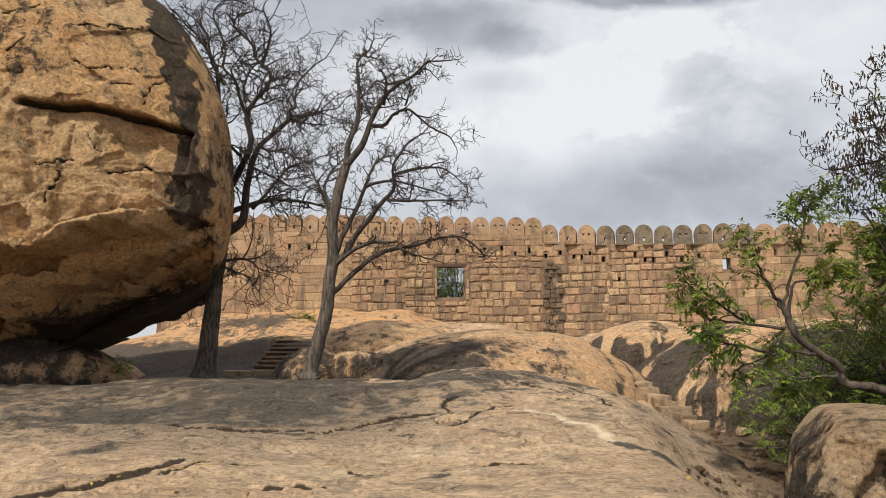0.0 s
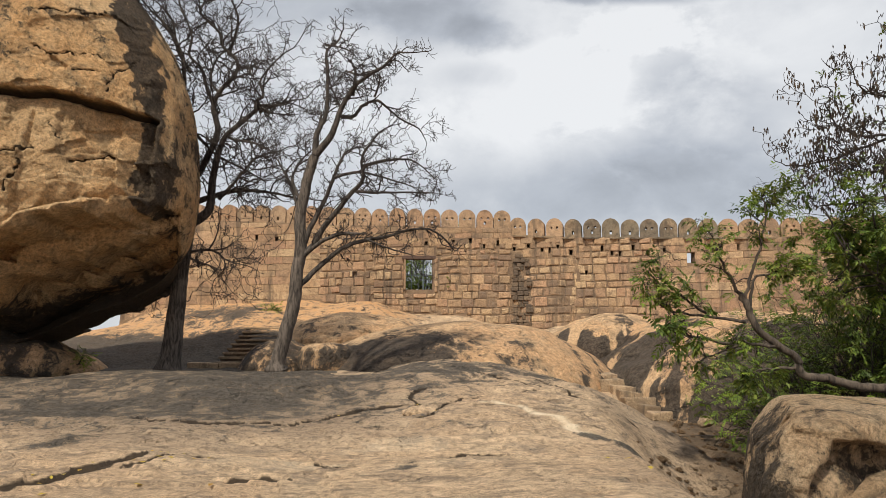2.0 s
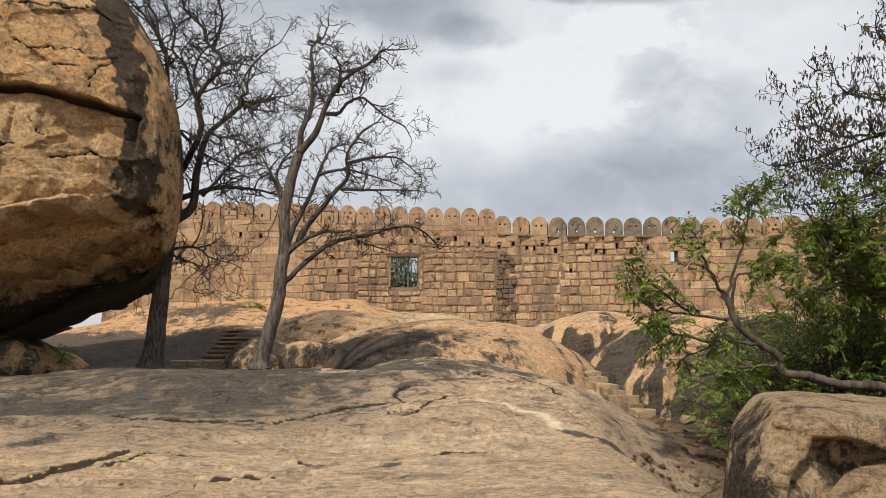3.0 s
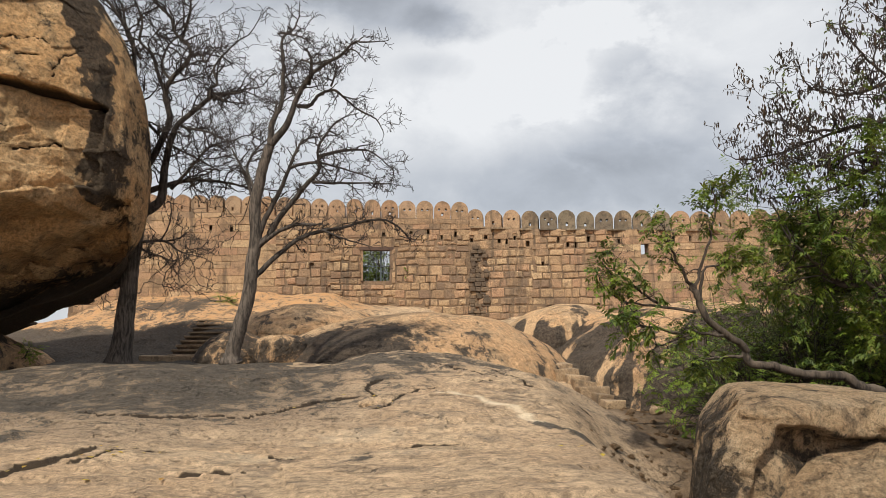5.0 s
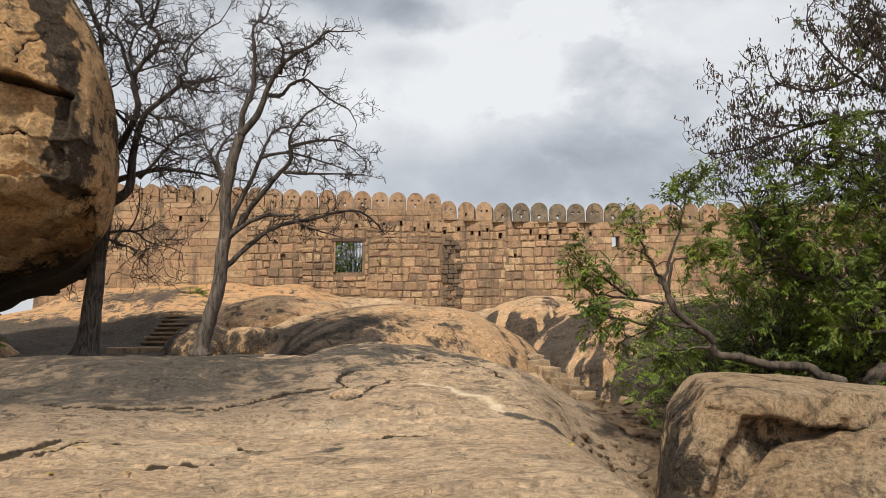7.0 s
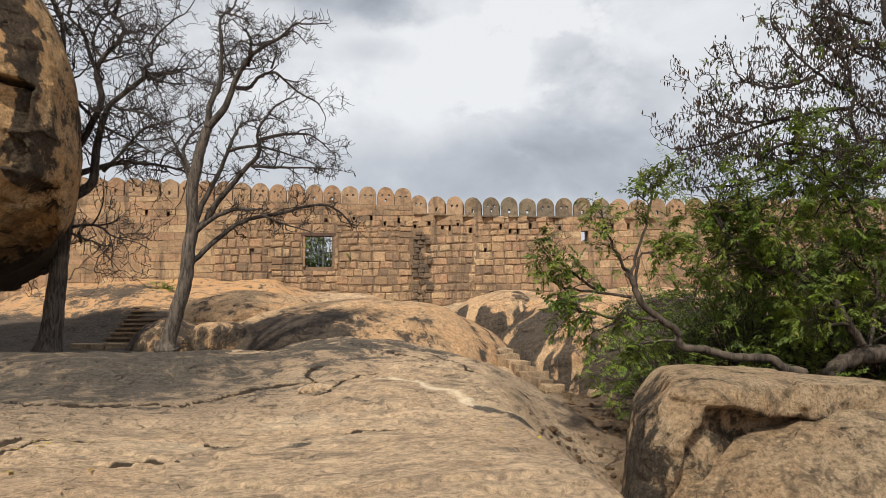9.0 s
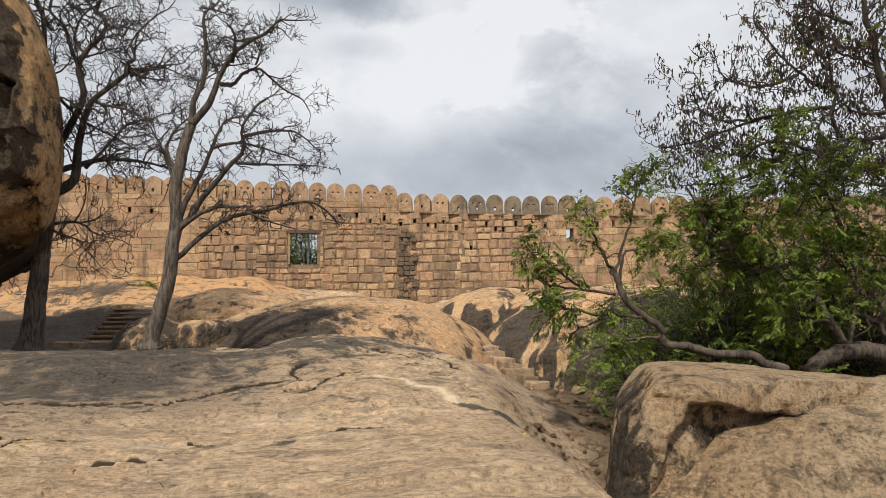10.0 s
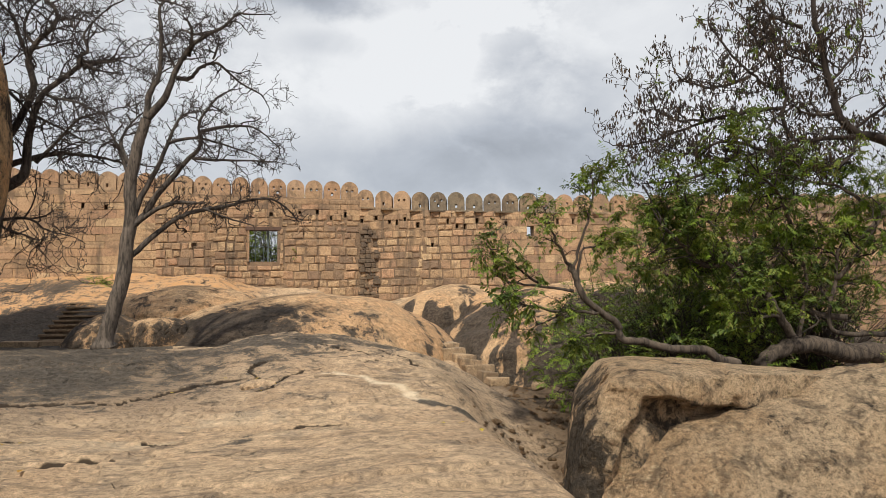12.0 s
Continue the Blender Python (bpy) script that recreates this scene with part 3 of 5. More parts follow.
def big_extra(v, d):
    x, y, z = v.T
    front = smooth(-0.10, 0.35, -d[:, 1])
    wob = fbm(v, 0.8, 4, 71) * 0.22
    fine = fbm(v, 2.6, 4, 75) * 0.07
    push = np.zeros(len(v))
    # flaked-off panel below a ledge
    zl = 0.48 - 0.11 * ((x - 2.4) / 1.7) ** 2 + wob * 0.35 + fine * 0.5
    side = smooth(1.0, 1.25, x + wob) * (1 - smooth(4.25, 4.42, x + wob * 0.3))
    foot = -2.92 + 0.33 * (x - 0.62) + wob * 0.6
    panel = side * (1 - smooth(-0.02, 0.03, z - zl)) * smooth(-0.1, 0.1, z - foot)
    push += panel * (0.07 * smooth(-1.9, 0.0, z - zl) + 0.05) + side * 0.22 * np.exp(-(((z - zl + 0.06) / 0.06) ** 2))
    # blocky facets and sheets in the panel
    for cut, rise, x0, x1, deep in ((-0.75, 0.10, 1.1, 2.0, 0.10), (-0.95, 0.05, 2.6, 4.3, 0.12), (-1.55, 0.14, 1.2, 3.6, 0.14), (-0.1, -0.1, 3.2, 4.3, 0.08)):
        inside = smooth(x0 - 0.05, x0 + 0.05, x + fine) * (1 - smooth(x1 - 0.05, x1 + 0.05, x + fine))
        push += panel * inside * deep * smooth(-0.012, 0.012, z - (cut + rise * (x - 2) + fine))
    push += panel * 0.10 * smooth(-0.03, 0.03, x - 1.95 - 0.12 * z + fine * 1.5)
    # undercut sheets that step back towards the base
    for k, (z0, rise, deep, soft) in enumerate(((-2.95, 0.34, 1.5, 0.05), (-3.42, 0.44, -0.75, 0.05), (-3.85, 0.36, 1.3, 0.05), (-4.25, 0.36, 0.7, 0.06), (-4.75, 0.3, 0.6, 0.06))):
        edge = z0 + rise * (x - 0.62) + fbm(v * (1, 0.4, 0.6), 0.75, 4, 81 + k) * 0.42
        stop = 1 - smooth(3.9, 5.0, x + 0.15 * k)
        push += (deep * (1 - smooth(-soft, 0.0, z - edge)) + 0.10 * np.exp(-(((z - edge + soft) / 0.06) ** 2))) * stop
    brow = -4.3 + 0.33 * (x - 0.62) + wob * 0.8
    push += (1.1 * np.maximum(brow - z, 0) + 0.45 * np.maximum(brow + 1.3 - z, 0)) * (1 - smooth(4.3, 5.3, x))
    # the ledge's shadow line is coloured in here, ahead of the real cracks
    crack = side * (1 - smooth(0.0, 0.10, np.abs(z - zl + 0.04))) * 0.75
    for (ax, az, bx, bz, w) in ((1.35, -0.98, 2.0, -0.92, 0.04), (2.9, -0.95, 3.6, -0.8, 0.04), (0.6, 1.6, 1.0, 2.1, 0.05), (2.0, 2.7, 3.0, 2.85, 0.04), (1.9, 1.5, 3.3, 1.62, 0.03),
                                (1.75, -1.2, 1.6, -1.9, 0.035), (3.4, 0.7, 3.7, 1.7, 0.03), (2.4, -0.1, 2.7, -0.5, 0.03), (0.2, 2.8, 0.9, 3.0, 0.04), (2.7, 1.0, 3.1, 1.1, 0.03)):
        gap = line_gap(x + fine * 2.5, z + fine * 2.5, [(ax, az), (bx, bz)])
        c = 1 - smooth(0.0, w * 0.9, gap)
        crack = np.maximum(crack, c)
        push += c * 0.08
    # flat broken facets
    r = np.random.RandomState(7)
    seeds = np.stack([r.uniform(-4, 5.2, 170), r.uniform(-5.2, 5.2, 170)], 1)
    lean = r.normal(0, 0.24, (170, 2))
    qx, qz = x + wob * 0.5, (z + fine * 1.5) * 1.5
    best, cell = np.full(len(v), 1e9), np.zeros(len(v), dtype=int)
    for i, (sx, sz) in enumerate(seeds):
        gap = (qx - sx) ** 2 + (qz - sz * 1.5) ** 2
        near = gap < best
        best[near], cell[near] = gap[near], i
    low = 0.35 + 0.65 * (1 - smooth(-2.8, -1.8, z - 0.33 * (x - 0.62)))
    push += np.clip(lean[cell, 0] * (x - seeds[cell, 0]) + lean[cell, 1] * (z - seeds[cell, 1]), -0.26, 0.26) * low
    rough = fbm(v, 1.6, 5, 91) * 0.05 + ridged(v, 1.1, 5, 93) * 0.04
    out = v + np.stack([np.zeros(len(v)), push * front + rough * (0.3 + 0.7 * front), np.zeros(len(v))], 1)
    return out, crack * front


def big_stain_shade(d, v):
    x, y, z = v.T
    left = 3.98 - 0.27 * np.maximum(z - 0.3, 0) ** 1.2 + 0.02 * z
    torn = x + fbm(v, 0.9, 5, 95, 0.65) * 0.26
    band = smooth(left - 0.08, left + 0.15, torn) * (1 - 0.62 * smooth(left + 0.42, left + 0.70, torn))
    band *= smooth(-3.0, -1.6, z - 0.1 * (x - 4))
    grey = 0.30 * np.exp(-(((x - 0.9) / 1.1) ** 2 + ((z - 2.0) / 1.3) ** 2)) + 0.55 * np.exp(-(((x - 1.25) / 0.16) ** 2 + ((z + 0.3) / 0.7) ** 2))
    grey += 0.22 * smooth(0.6, 1.4, z) * (1 - smooth(3.6, 4.2, x))
    # black stain plus painted shade on the overhang's underside and foot
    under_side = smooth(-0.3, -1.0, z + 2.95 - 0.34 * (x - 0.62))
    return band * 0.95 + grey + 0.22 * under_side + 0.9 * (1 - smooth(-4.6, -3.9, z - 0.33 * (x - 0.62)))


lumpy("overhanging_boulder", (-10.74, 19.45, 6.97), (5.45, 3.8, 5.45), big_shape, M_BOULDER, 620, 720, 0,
      "huge orange granite boulder with flaked panel and black streaks", big_extra, big_stain_shade, 0.55)


def knobby(seed, amp=0.12):
    return lambda d, base: fbm(d, 1.3, 4, seed) * amp + ridged(d, 2.2, 3, seed + 3) * amp * 0.25


def streaky(seed, amount=0.5):
    return lambda d, v: amount * smooth(-0.25, 0.35, fbm(np.stack([v[:, 0] * 1.6, v[:, 1] * 1.6, v[:, 2] * 0.15], 1), 1.0, 3, seed))


def wet_foot(seed, amount, dry, wet, top, wide):
    """Black runs of seeping water that start below the top and widen towards the foot; foot and -x end darker
    throughout.
    """
    def spread(d, v):
        runs = smooth(-0.22, 0.20, fbm(np.stack([np.arctan2(d[:, 1], d[:, 0]) * wide, v[:, 2] * 0.22, 0 * v[:, 0]], 1), 1.0, 4, seed))
        low = 1 - smooth(wet, dry, v[:, 2] + 0.6 * fbm(v, 0.7, 3, seed + 1))
        high = 1 - smooth(top - 0.9, top - 0.1, v[:, 2] + 0.5 * fbm(v, 0.9, 3, seed + 2))
        return runs * (amount * 0.8 * high + 0.8 * low) + 0.46 * low + 0.7 * smooth(0.80, 0.97, -d[:, 0])
    return spread


# its mottled darkening stands in for the deep shade below the boulder
lumpy("support_rock", (-13.0, 21.2, 0.3), (4.6, 2.2, 1.9), knobby(101), M_DOME, 90, 140, 0, "brown rock under the great boulder, with shade painted on", stain_shade=lambda d, v: 0.55 + 0.4 * fbm(v, 0.8, 4, 102))
lumpy("slope_rock", (-12.2, 24.6, 0.1), (2.4, 2.0, 1.5), knobby(105, 0.08), M_DOME, 90, 140, 10, "rounded tan granite rock on the slope", stain_shade=streaky(106, 0.2))
lumpy("round_stone", (-2.45, 20.9, 1.22), (0.72, 0.6, 0.55), lambda d, base: (np.abs(d) ** 3.2).sum(1) ** (-1 / 3.2) - 1 + fbm(d, 1.4, 5, 111) * 0.10, M_DOME, 70, 100, 20, "rounded brown stone wedged beside the dome", stain_shade=lambda d, v: 0.72 - 0.25 * smooth(0.2, 0.5, v[:, 2]))
lumpy("dark_rock", (-3.9, 22.3, 1.0), (1.2, 1.4, 0.95), knobby(115, 0.08), M_DOME, 60, 90, 0, "dark weathered rock beside the stair", stain_shade=lambda d, v: np.full(len(v), 0.7))
lumpy("ledge_rock", (-2.2, 26.6, 1.7), (2.6, 2.4, 1.15), knobby(117, 0.07), M_DOME, 80, 120, 8, "flat tan rock sheet behind the dome", stain_shade=lambda d, v: 0.30 + 0.3 * fbm(v, 0.8, 4, 118))


def boxy(e, seed, amp):
    def shape(d, base):
        n = (np.abs(d) ** e).sum(1) ** (-1 / e)
        return n - 1 + fbm(base, 0.45, 4, seed) * amp + ridged(base, 0.7, 4, seed + 5) * amp * 0.3
    return shape


lumpy("cliff_rock", (13.4, 25.6, -1.5), (7.9, 8.8, 4.2), boxy(3.0, 121, 0.05), M_DOME, 300, 420, 0, "tan granite cliff with black water streaks below the wall", stain_shade=wet_foot(125, 0.9, 4.3, 2.9, 4.2, 16.0))
lumpy("cliff_shoulder", (7.9, 27.9, 0.9), (2.75, 2.9, 1.95), boxy(2.5, 127, 0.05), M_DOME, 160, 240, 0, "brown weathered rock shoulder under the fort wall", stain_shade=wet_foot(128, 0.8, 1.9, 0.7, 1.9, 5.0))


# near block of granite with a broken front edge, and the rounded rock it has split from
def block_shape(d, base):
    e = 9.0
    n = (np.abs(d) ** e).sum(1) ** (-1 / e)
    return n - 1 + fbm(d * 2, 0.9, 4, 141) * 0.02


def cleave(v, cuts):
    """Split flat faces off a rock: each cut is a point on the face and the way it looks."""
    for point, way in cuts:
        n = np.array(way, float) / np.linalg.norm(way)
        over = np.maximum((v - np.array(point)) @ n, 0)
        v = v - over[:, None] * n
    return v


def block_extra(v, d):
    v = cleave(v, (((-3.1, -1.75, 1.7), (-0.75, -0.66, 0.10)), ((-2.2, -1.70, 0.9), (0.16, -0.98, 0.10)), ((-3.4, 0.0, 1.75), (-0.8, 0.0, 0.6)), ((0.0, -1.6, 2.12), (0.02, -0.5, 0.86))))
    x, y, z = v.T
    z = z - 0.74
    wob = fbm(v, 1.3, 4, 145) * 0.16
    front = smooth(-0.2, 0.3, -d[:, 1])
    lip = 1.17 - 0.09 * (x + 3.2) + wob * 0.45
    hollow = smooth(-2.95, -2.8, x + wob * 0.5 - 0.35 * (z - 0.8)) * (1 - smooth(-1.3, -0.1, x + wob))
    below = smooth(-0.02, 0.02, lip - z)
    push = front * below * (0.03 + 0.27 * hollow * (1 - 0.5 * smooth(0.15, 1.1, lip - z + wob)))
    rough = fbm(v, 2.2, 5, 147) * 0.06 + ridged(v, 1.5, 5, 151) * (0.02 + 0.05 * front) + ridged(v, 4.5, 3, 153) * 0.014 * front
    drop = -0.085 * (x + 3.3) - 0.02 * np.maximum(x - 0.5, 0) ** 2 + fbm(v, 1.2, 5, 149) * 0.035
    lean = -0.38 * (1 - smooth(-1.4, 1.2, z)) * smooth(0.3, 0.8, -d[:, 0])
    turn = 0.42 * (y + 1.75) * (1 - smooth(-1.0, 2.5, x))
    out = v + np.stack([lean + rough + turn, push + rough, drop * smooth(-0.5, 1.0, z)], 1)
    # thin darker line just below the lip, within the hollow
    return out, front * (1 - smooth(0.0, 0.05, np.abs(z - lip + 0.03))) * 0.3 * hollow


def block_stain_side(d, v):
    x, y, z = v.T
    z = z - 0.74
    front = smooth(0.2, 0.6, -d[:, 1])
    # stains on front and top; the end towards -x is darker all over
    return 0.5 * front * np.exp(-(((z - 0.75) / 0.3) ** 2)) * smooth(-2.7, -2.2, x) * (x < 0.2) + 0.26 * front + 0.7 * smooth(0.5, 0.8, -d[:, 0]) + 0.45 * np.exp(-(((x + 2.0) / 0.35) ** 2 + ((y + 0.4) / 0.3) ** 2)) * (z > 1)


def apron_shape(d, base):
    return fbm(base, 0.6, 5, 155) * 0.07 + fbm(base, 2.0, 4, 157) * 0.014


lumpy("near_block", (7.05, 9.0, -1.16), (3.5, 1.75, 2.20), block_shape, M_NEAR, 320, 420, 0, "split tan granite block with black-stained broken edge", block_extra, block_stain_side)
lumpy("apron_rock", (7.95, 8.0, -0.82), (4.75, 1.75, 1.62), apron_shape, M_NEAR, 180, 270, 2, "rounded rough granite rock in front of the split block",
      lambda v, d: (v + np.stack([0 * v[:, 0], 0 * v[:, 0], 0.11 * np.minimum(v[:, 0], 0) + ridged(v, 1.3, 5, 161) * 0.03], 1), np.zeros(len(v))),
      stain_shade=lambda d, v: 0.14 + 0.26 * fbm(v * (1.6, 1.6, 0.8), 1.2, 5, 159))


# ---- fort wall ----
WALL_X = [-14.3, -8.0, -3.0, 1.8, 5.0, 8.4, 12.0, 15.0, 22.0, 34.0]
WALL_Y = [36.2, 35.1, 34.0, 33.6, 33.45, 32.2, 31.2, 30.4, 28.3, 24.5]
TOP_X = [-14.3, -7.8, -3.2, 1.8, 4.70, 4.74, 5.9, 7.5, 11.5, 14.7, 34]
TOP_Z = [8.0, 7.76, 7.44, 7.32, 7.26, 6.95, 6.86, 6.70, 6.55, 6.43, 6.0]
THICK = 0.5


def wall_y(x):
    return float(np.interp(x, WALL_X, WALL_Y))


def wall_top(x):
    return float(np.interp(x, TOP_X, TOP_Z))


rng = random.Random(5)
# openings: x0, x1, z0, z1, depth (None: right through)
OPENINGS = [(-0.36, 1.04, 4.35, 5.82, None), (12.17, 12.50, 5.37, 5.86, None), (-2.78, -2.58, 4.88, 5.22, 0.14)]
for x, z in ((-7.6, 6.85), (-6.6, 6.72), (-5.3, 6.85), (-4.0, 6.8), (-1.9, 6.35), (0.6, 6.45), (1.9, 6.5), (2.7, 6.55), (3.35, 6.3), (4.0, 6.42), (4.75, 6.18), (5.4, 6.3), (6.0, 6.1),
             (6.35, 6.02), (6.7, 6.2), (7.25, 5.88), (8.6, 6.0), (9.0, 5.8), (9.35, 5.75), (9.9, 6.0), (10.5, 5.75), (11.2, 5.9), (13.0, 5.6), (13.5, 5.9), (14.2, 5.9), (7.9, 4.95)):
    w, h = rng.uniform(0.10, 0.15), rng.uniform(0.17, 0.27)
    OPENINGS.append((x, x + w, z, z + h, 0.45))


def build_wall():
    """Mortared core, with its openings."""
    xs = sorted(set(WALL_X) | {x for o in OPENINGS for x in o[:2]} | {round(-14 + i * 0.8, 2) for i in range(60)} | {4.70, 4.74})
    bm = bmesh.new()

    def at(x, z, back):
        return bm.verts.new((x, wall_y(x) + back, z))

    def quad(*pts):
        bm.faces.new([at(*p) for p in pts])

    for x0, x1 in zip(xs, xs[1:]):
        mid = (x0 + x1) / 2
        cuts = sorted((o for o in OPENINGS if o[0] <= mid <= o[1]), key=lambda o: o[2])
        z, spans = 0.6, []
        for o in cuts:
            spans.append((z, o[2]))
            z = o[3]
        tops = (wall_top(x0 + 1e-4), wall_top(x1 - 1e-4))
        for z0, z1 in spans:
            quad((x0, z0, 0.025), (x1, z0, 0.025), (x1, z1, 0.025), (x0, z1, 0.025))
            quad((x1, z0, THICK), (x0, z0, THICK), (x0, z1, THICK), (x1, z1, THICK))
        quad((x0, z, 0.025), (x1, z, 0.025), (x1, tops[1], 0.025), (x0, tops[0], 0.025))
        quad((x1, z, THICK), (x0, z, THICK), (x0, tops[0], THICK), (x1, tops[1], THICK))
        quad((x0, tops[0], 0.025), (x1, tops[1], 0.025), (x1, tops[1], THICK), (x0, tops[0], THICK))
    for x0, x1, z0, z1, depth in OPENINGS:
        b = THICK if depth is None else depth
        quad((x0, z0, 0.025), (x0, z0, b), (x1, z0, b), (x1, z0, 0.025))
        quad((x0, z1, 0.025), (x1, z1, 0.025), (x1, z1, b), (x0, z1, b))
        quad((x0, z0, 0.025), (x0, z1, 0.025), (x0, z1, b), (x0, z0, b))
        quad((x1, z0, 0.025), (x1, z0, b), (x1, z1, b), (x1, z1, 0.025))
        if depth is not None:
            quad((x0, z0, b), (x0, z1, b), (x1, z1, b), (x1, z0, b))
            quad((x0, z0, THICK), (x1, z0, THICK), (x1, z1, THICK), (x0, z1, THICK))
    for x in (xs[0], xs[-1]):
        quad((x, 0.6, 0.025), (x, wall_top(x), 0.025), (x, wall_top(x), THICK), (x, 0.6, THICK))
    return part("wall_north", bm, M_MORTAR, None)


WALL = tagged(build_wall(), "long old fort wall of tan stone with rounded merlons", "fort wall", kind="structure")


def stone_geometry(x0, x1, z0, z1, proud, slack, jit, r, edge=0.016):
    """Front corners, chamfered face: verts and faces of one wall stone."""
    def j(a):
        return r.uniform(-a, a)
    outer = [(x0 + slack + abs(j(jit)), z0 + slack + abs(j(jit))), (x1 - slack - abs(j(jit)), z0 + slack + abs(j(jit))),
             (x1 - slack - abs(j(jit)), z1 - slack - abs(j(jit))), (x0 + slack + abs(j(jit)), z1 - slack - abs(j(jit)))]
    cx, cz = (x0 + x1) / 2, (z0 + z1) / 2
    inset = edge + jit * 0.6
    verts, faces = [], []
    for x, z in outer:
        verts.append((x, wall_y(x) + 0.10, z))
    for x, z in outer:
        verts.append((x, wall_y(x) - proud + 0.014, z))
    tilt = j(0.012)
    for i, (x, z) in enumerate(outer):
        ix, iz = x + math.copysign(min(inset, (x1 - x0) * 0.25), cx - x), z + math.copysign(min(inset, (z1 - z0) * 0.25), cz - z)
        verts.append((ix, wall_y(ix) - proud + tilt * (1 if i in (0, 3) else -1) + j(0.008), iz))
    for ring in (0, 4):
        for i in range(4):
            k = (i + 1) % 4
            faces.append((ring + i, ring + k, ring + 4 + k, ring + 4 + i))
    faces.append((8, 9, 10, 11))
    return verts, faces


RUIN = (4.15, 5.75, 2.2, 5.95)


def lay_strip(r, left, right, z0, z_end, widths, heights, put):
    """Courses between two ragged ends."""
    z = z0
    while z < z_end:
        h = r.uniform(*heights)
        x = left + r.uniform(-0.14, 0.14)
        while x < right - 0.08:
            x1 = x + r.uniform(*widths)
            if right - x1 < widths[0] * 0.7:
                x1 = right + r.uniform(-0.14, 0.14)
            for o in OPENINGS:
                if o[2] < z + h * 0.8 and o[3] > z + h * 0.2:
                    if x < o[0] < x1:
                        x1 = o[0]
                    elif o[0] <= x + 1e-6 < o[1]:
                        x = o[1]
                        x1 = max(x1, x + 0.2)
            if x1 - x > 0.05:
                put(x, x1, z, z + h)
            x = x1
        z += h


def build_stones():
    r = random.Random(11)
    joined = {"verts": [], "faces": []}
    single = []

    def put(x, x1, z, z1, rubble):
        z1 = min(z1, min(wall_top(x + 0.02), wall_top(x1 - 0.02)) - 0.02)
        c = (x + x1) / 2
        if z1 - z < 0.08 or z1 < height_at(c, wall_y(x) - 0.1) - 0.5:
            return
        if z > 3.9 and z < RUIN[3] and abs(c - 5.05) < 0.26 + 0.10 * (RUIN[3] - z):
            return
        if rubble:
            rough = r.random()
            geo = stone_geometry(x, x1, z + r.uniform(-0.03, 0.03), z1 + r.uniform(-0.03, 0.03), r.uniform(0.0, 0.04), 0.013, 0.024 + 0.06 * rough * rough, r)
        else:
            geo = stone_geometry(x, x1, z, z1, r.uniform(0.0, 0.018), 0.001, 0.005 if r.random() < 0.85 else 0.025, r, 0.007)
        if rubble and 0.8 < x < 8.6 and 3.0 < z < 6.3 and len(single) < 300:
            single.append(geo)
        else:
            off = len(joined["verts"])
            joined["verts"].extend(geo[0])
            joined["faces"].extend(tuple(i + off for i in f) for f in geo[1])

    x = -14.2
    while x < 30:
        rubble = -4.4 < x < 8.4
        w = r.uniform(2.2, 4.0) if rubble else r.uniform(3.5, 6.0)
        if x < -4.4 < x + w:
            w = -4.4 - x + 0.01
        top = 6.45 - 0.1 * r.random() if rubble else 8.0
        lay_strip(r, x, x + w, 1.5 + r.uniform(-0.1, 0.1), top, (0.28, 0.66) if rubble else (0.7, 1.5), (0.26, 0.46) if rubble else (0.30, 0.42), lambda a, b, c, d: put(a, b, c, d, rubble))
        if rubble:
            lay_strip(r, x, x + w, 6.5, 7.7, (0.3, 0.8), (0.24, 0.32), lambda a, b, c, d: put(a, b, c, d, False))
        x += w
    rest = new("stone_courses", mesh_from("stone_courses", joined["verts"], joined["faces"], M_STONE, shade=False))
    tagged(under(rest, WALL), "tan and brown stone courses", kind="stuff")
    return single


SINGLE_STONES = build_stones()


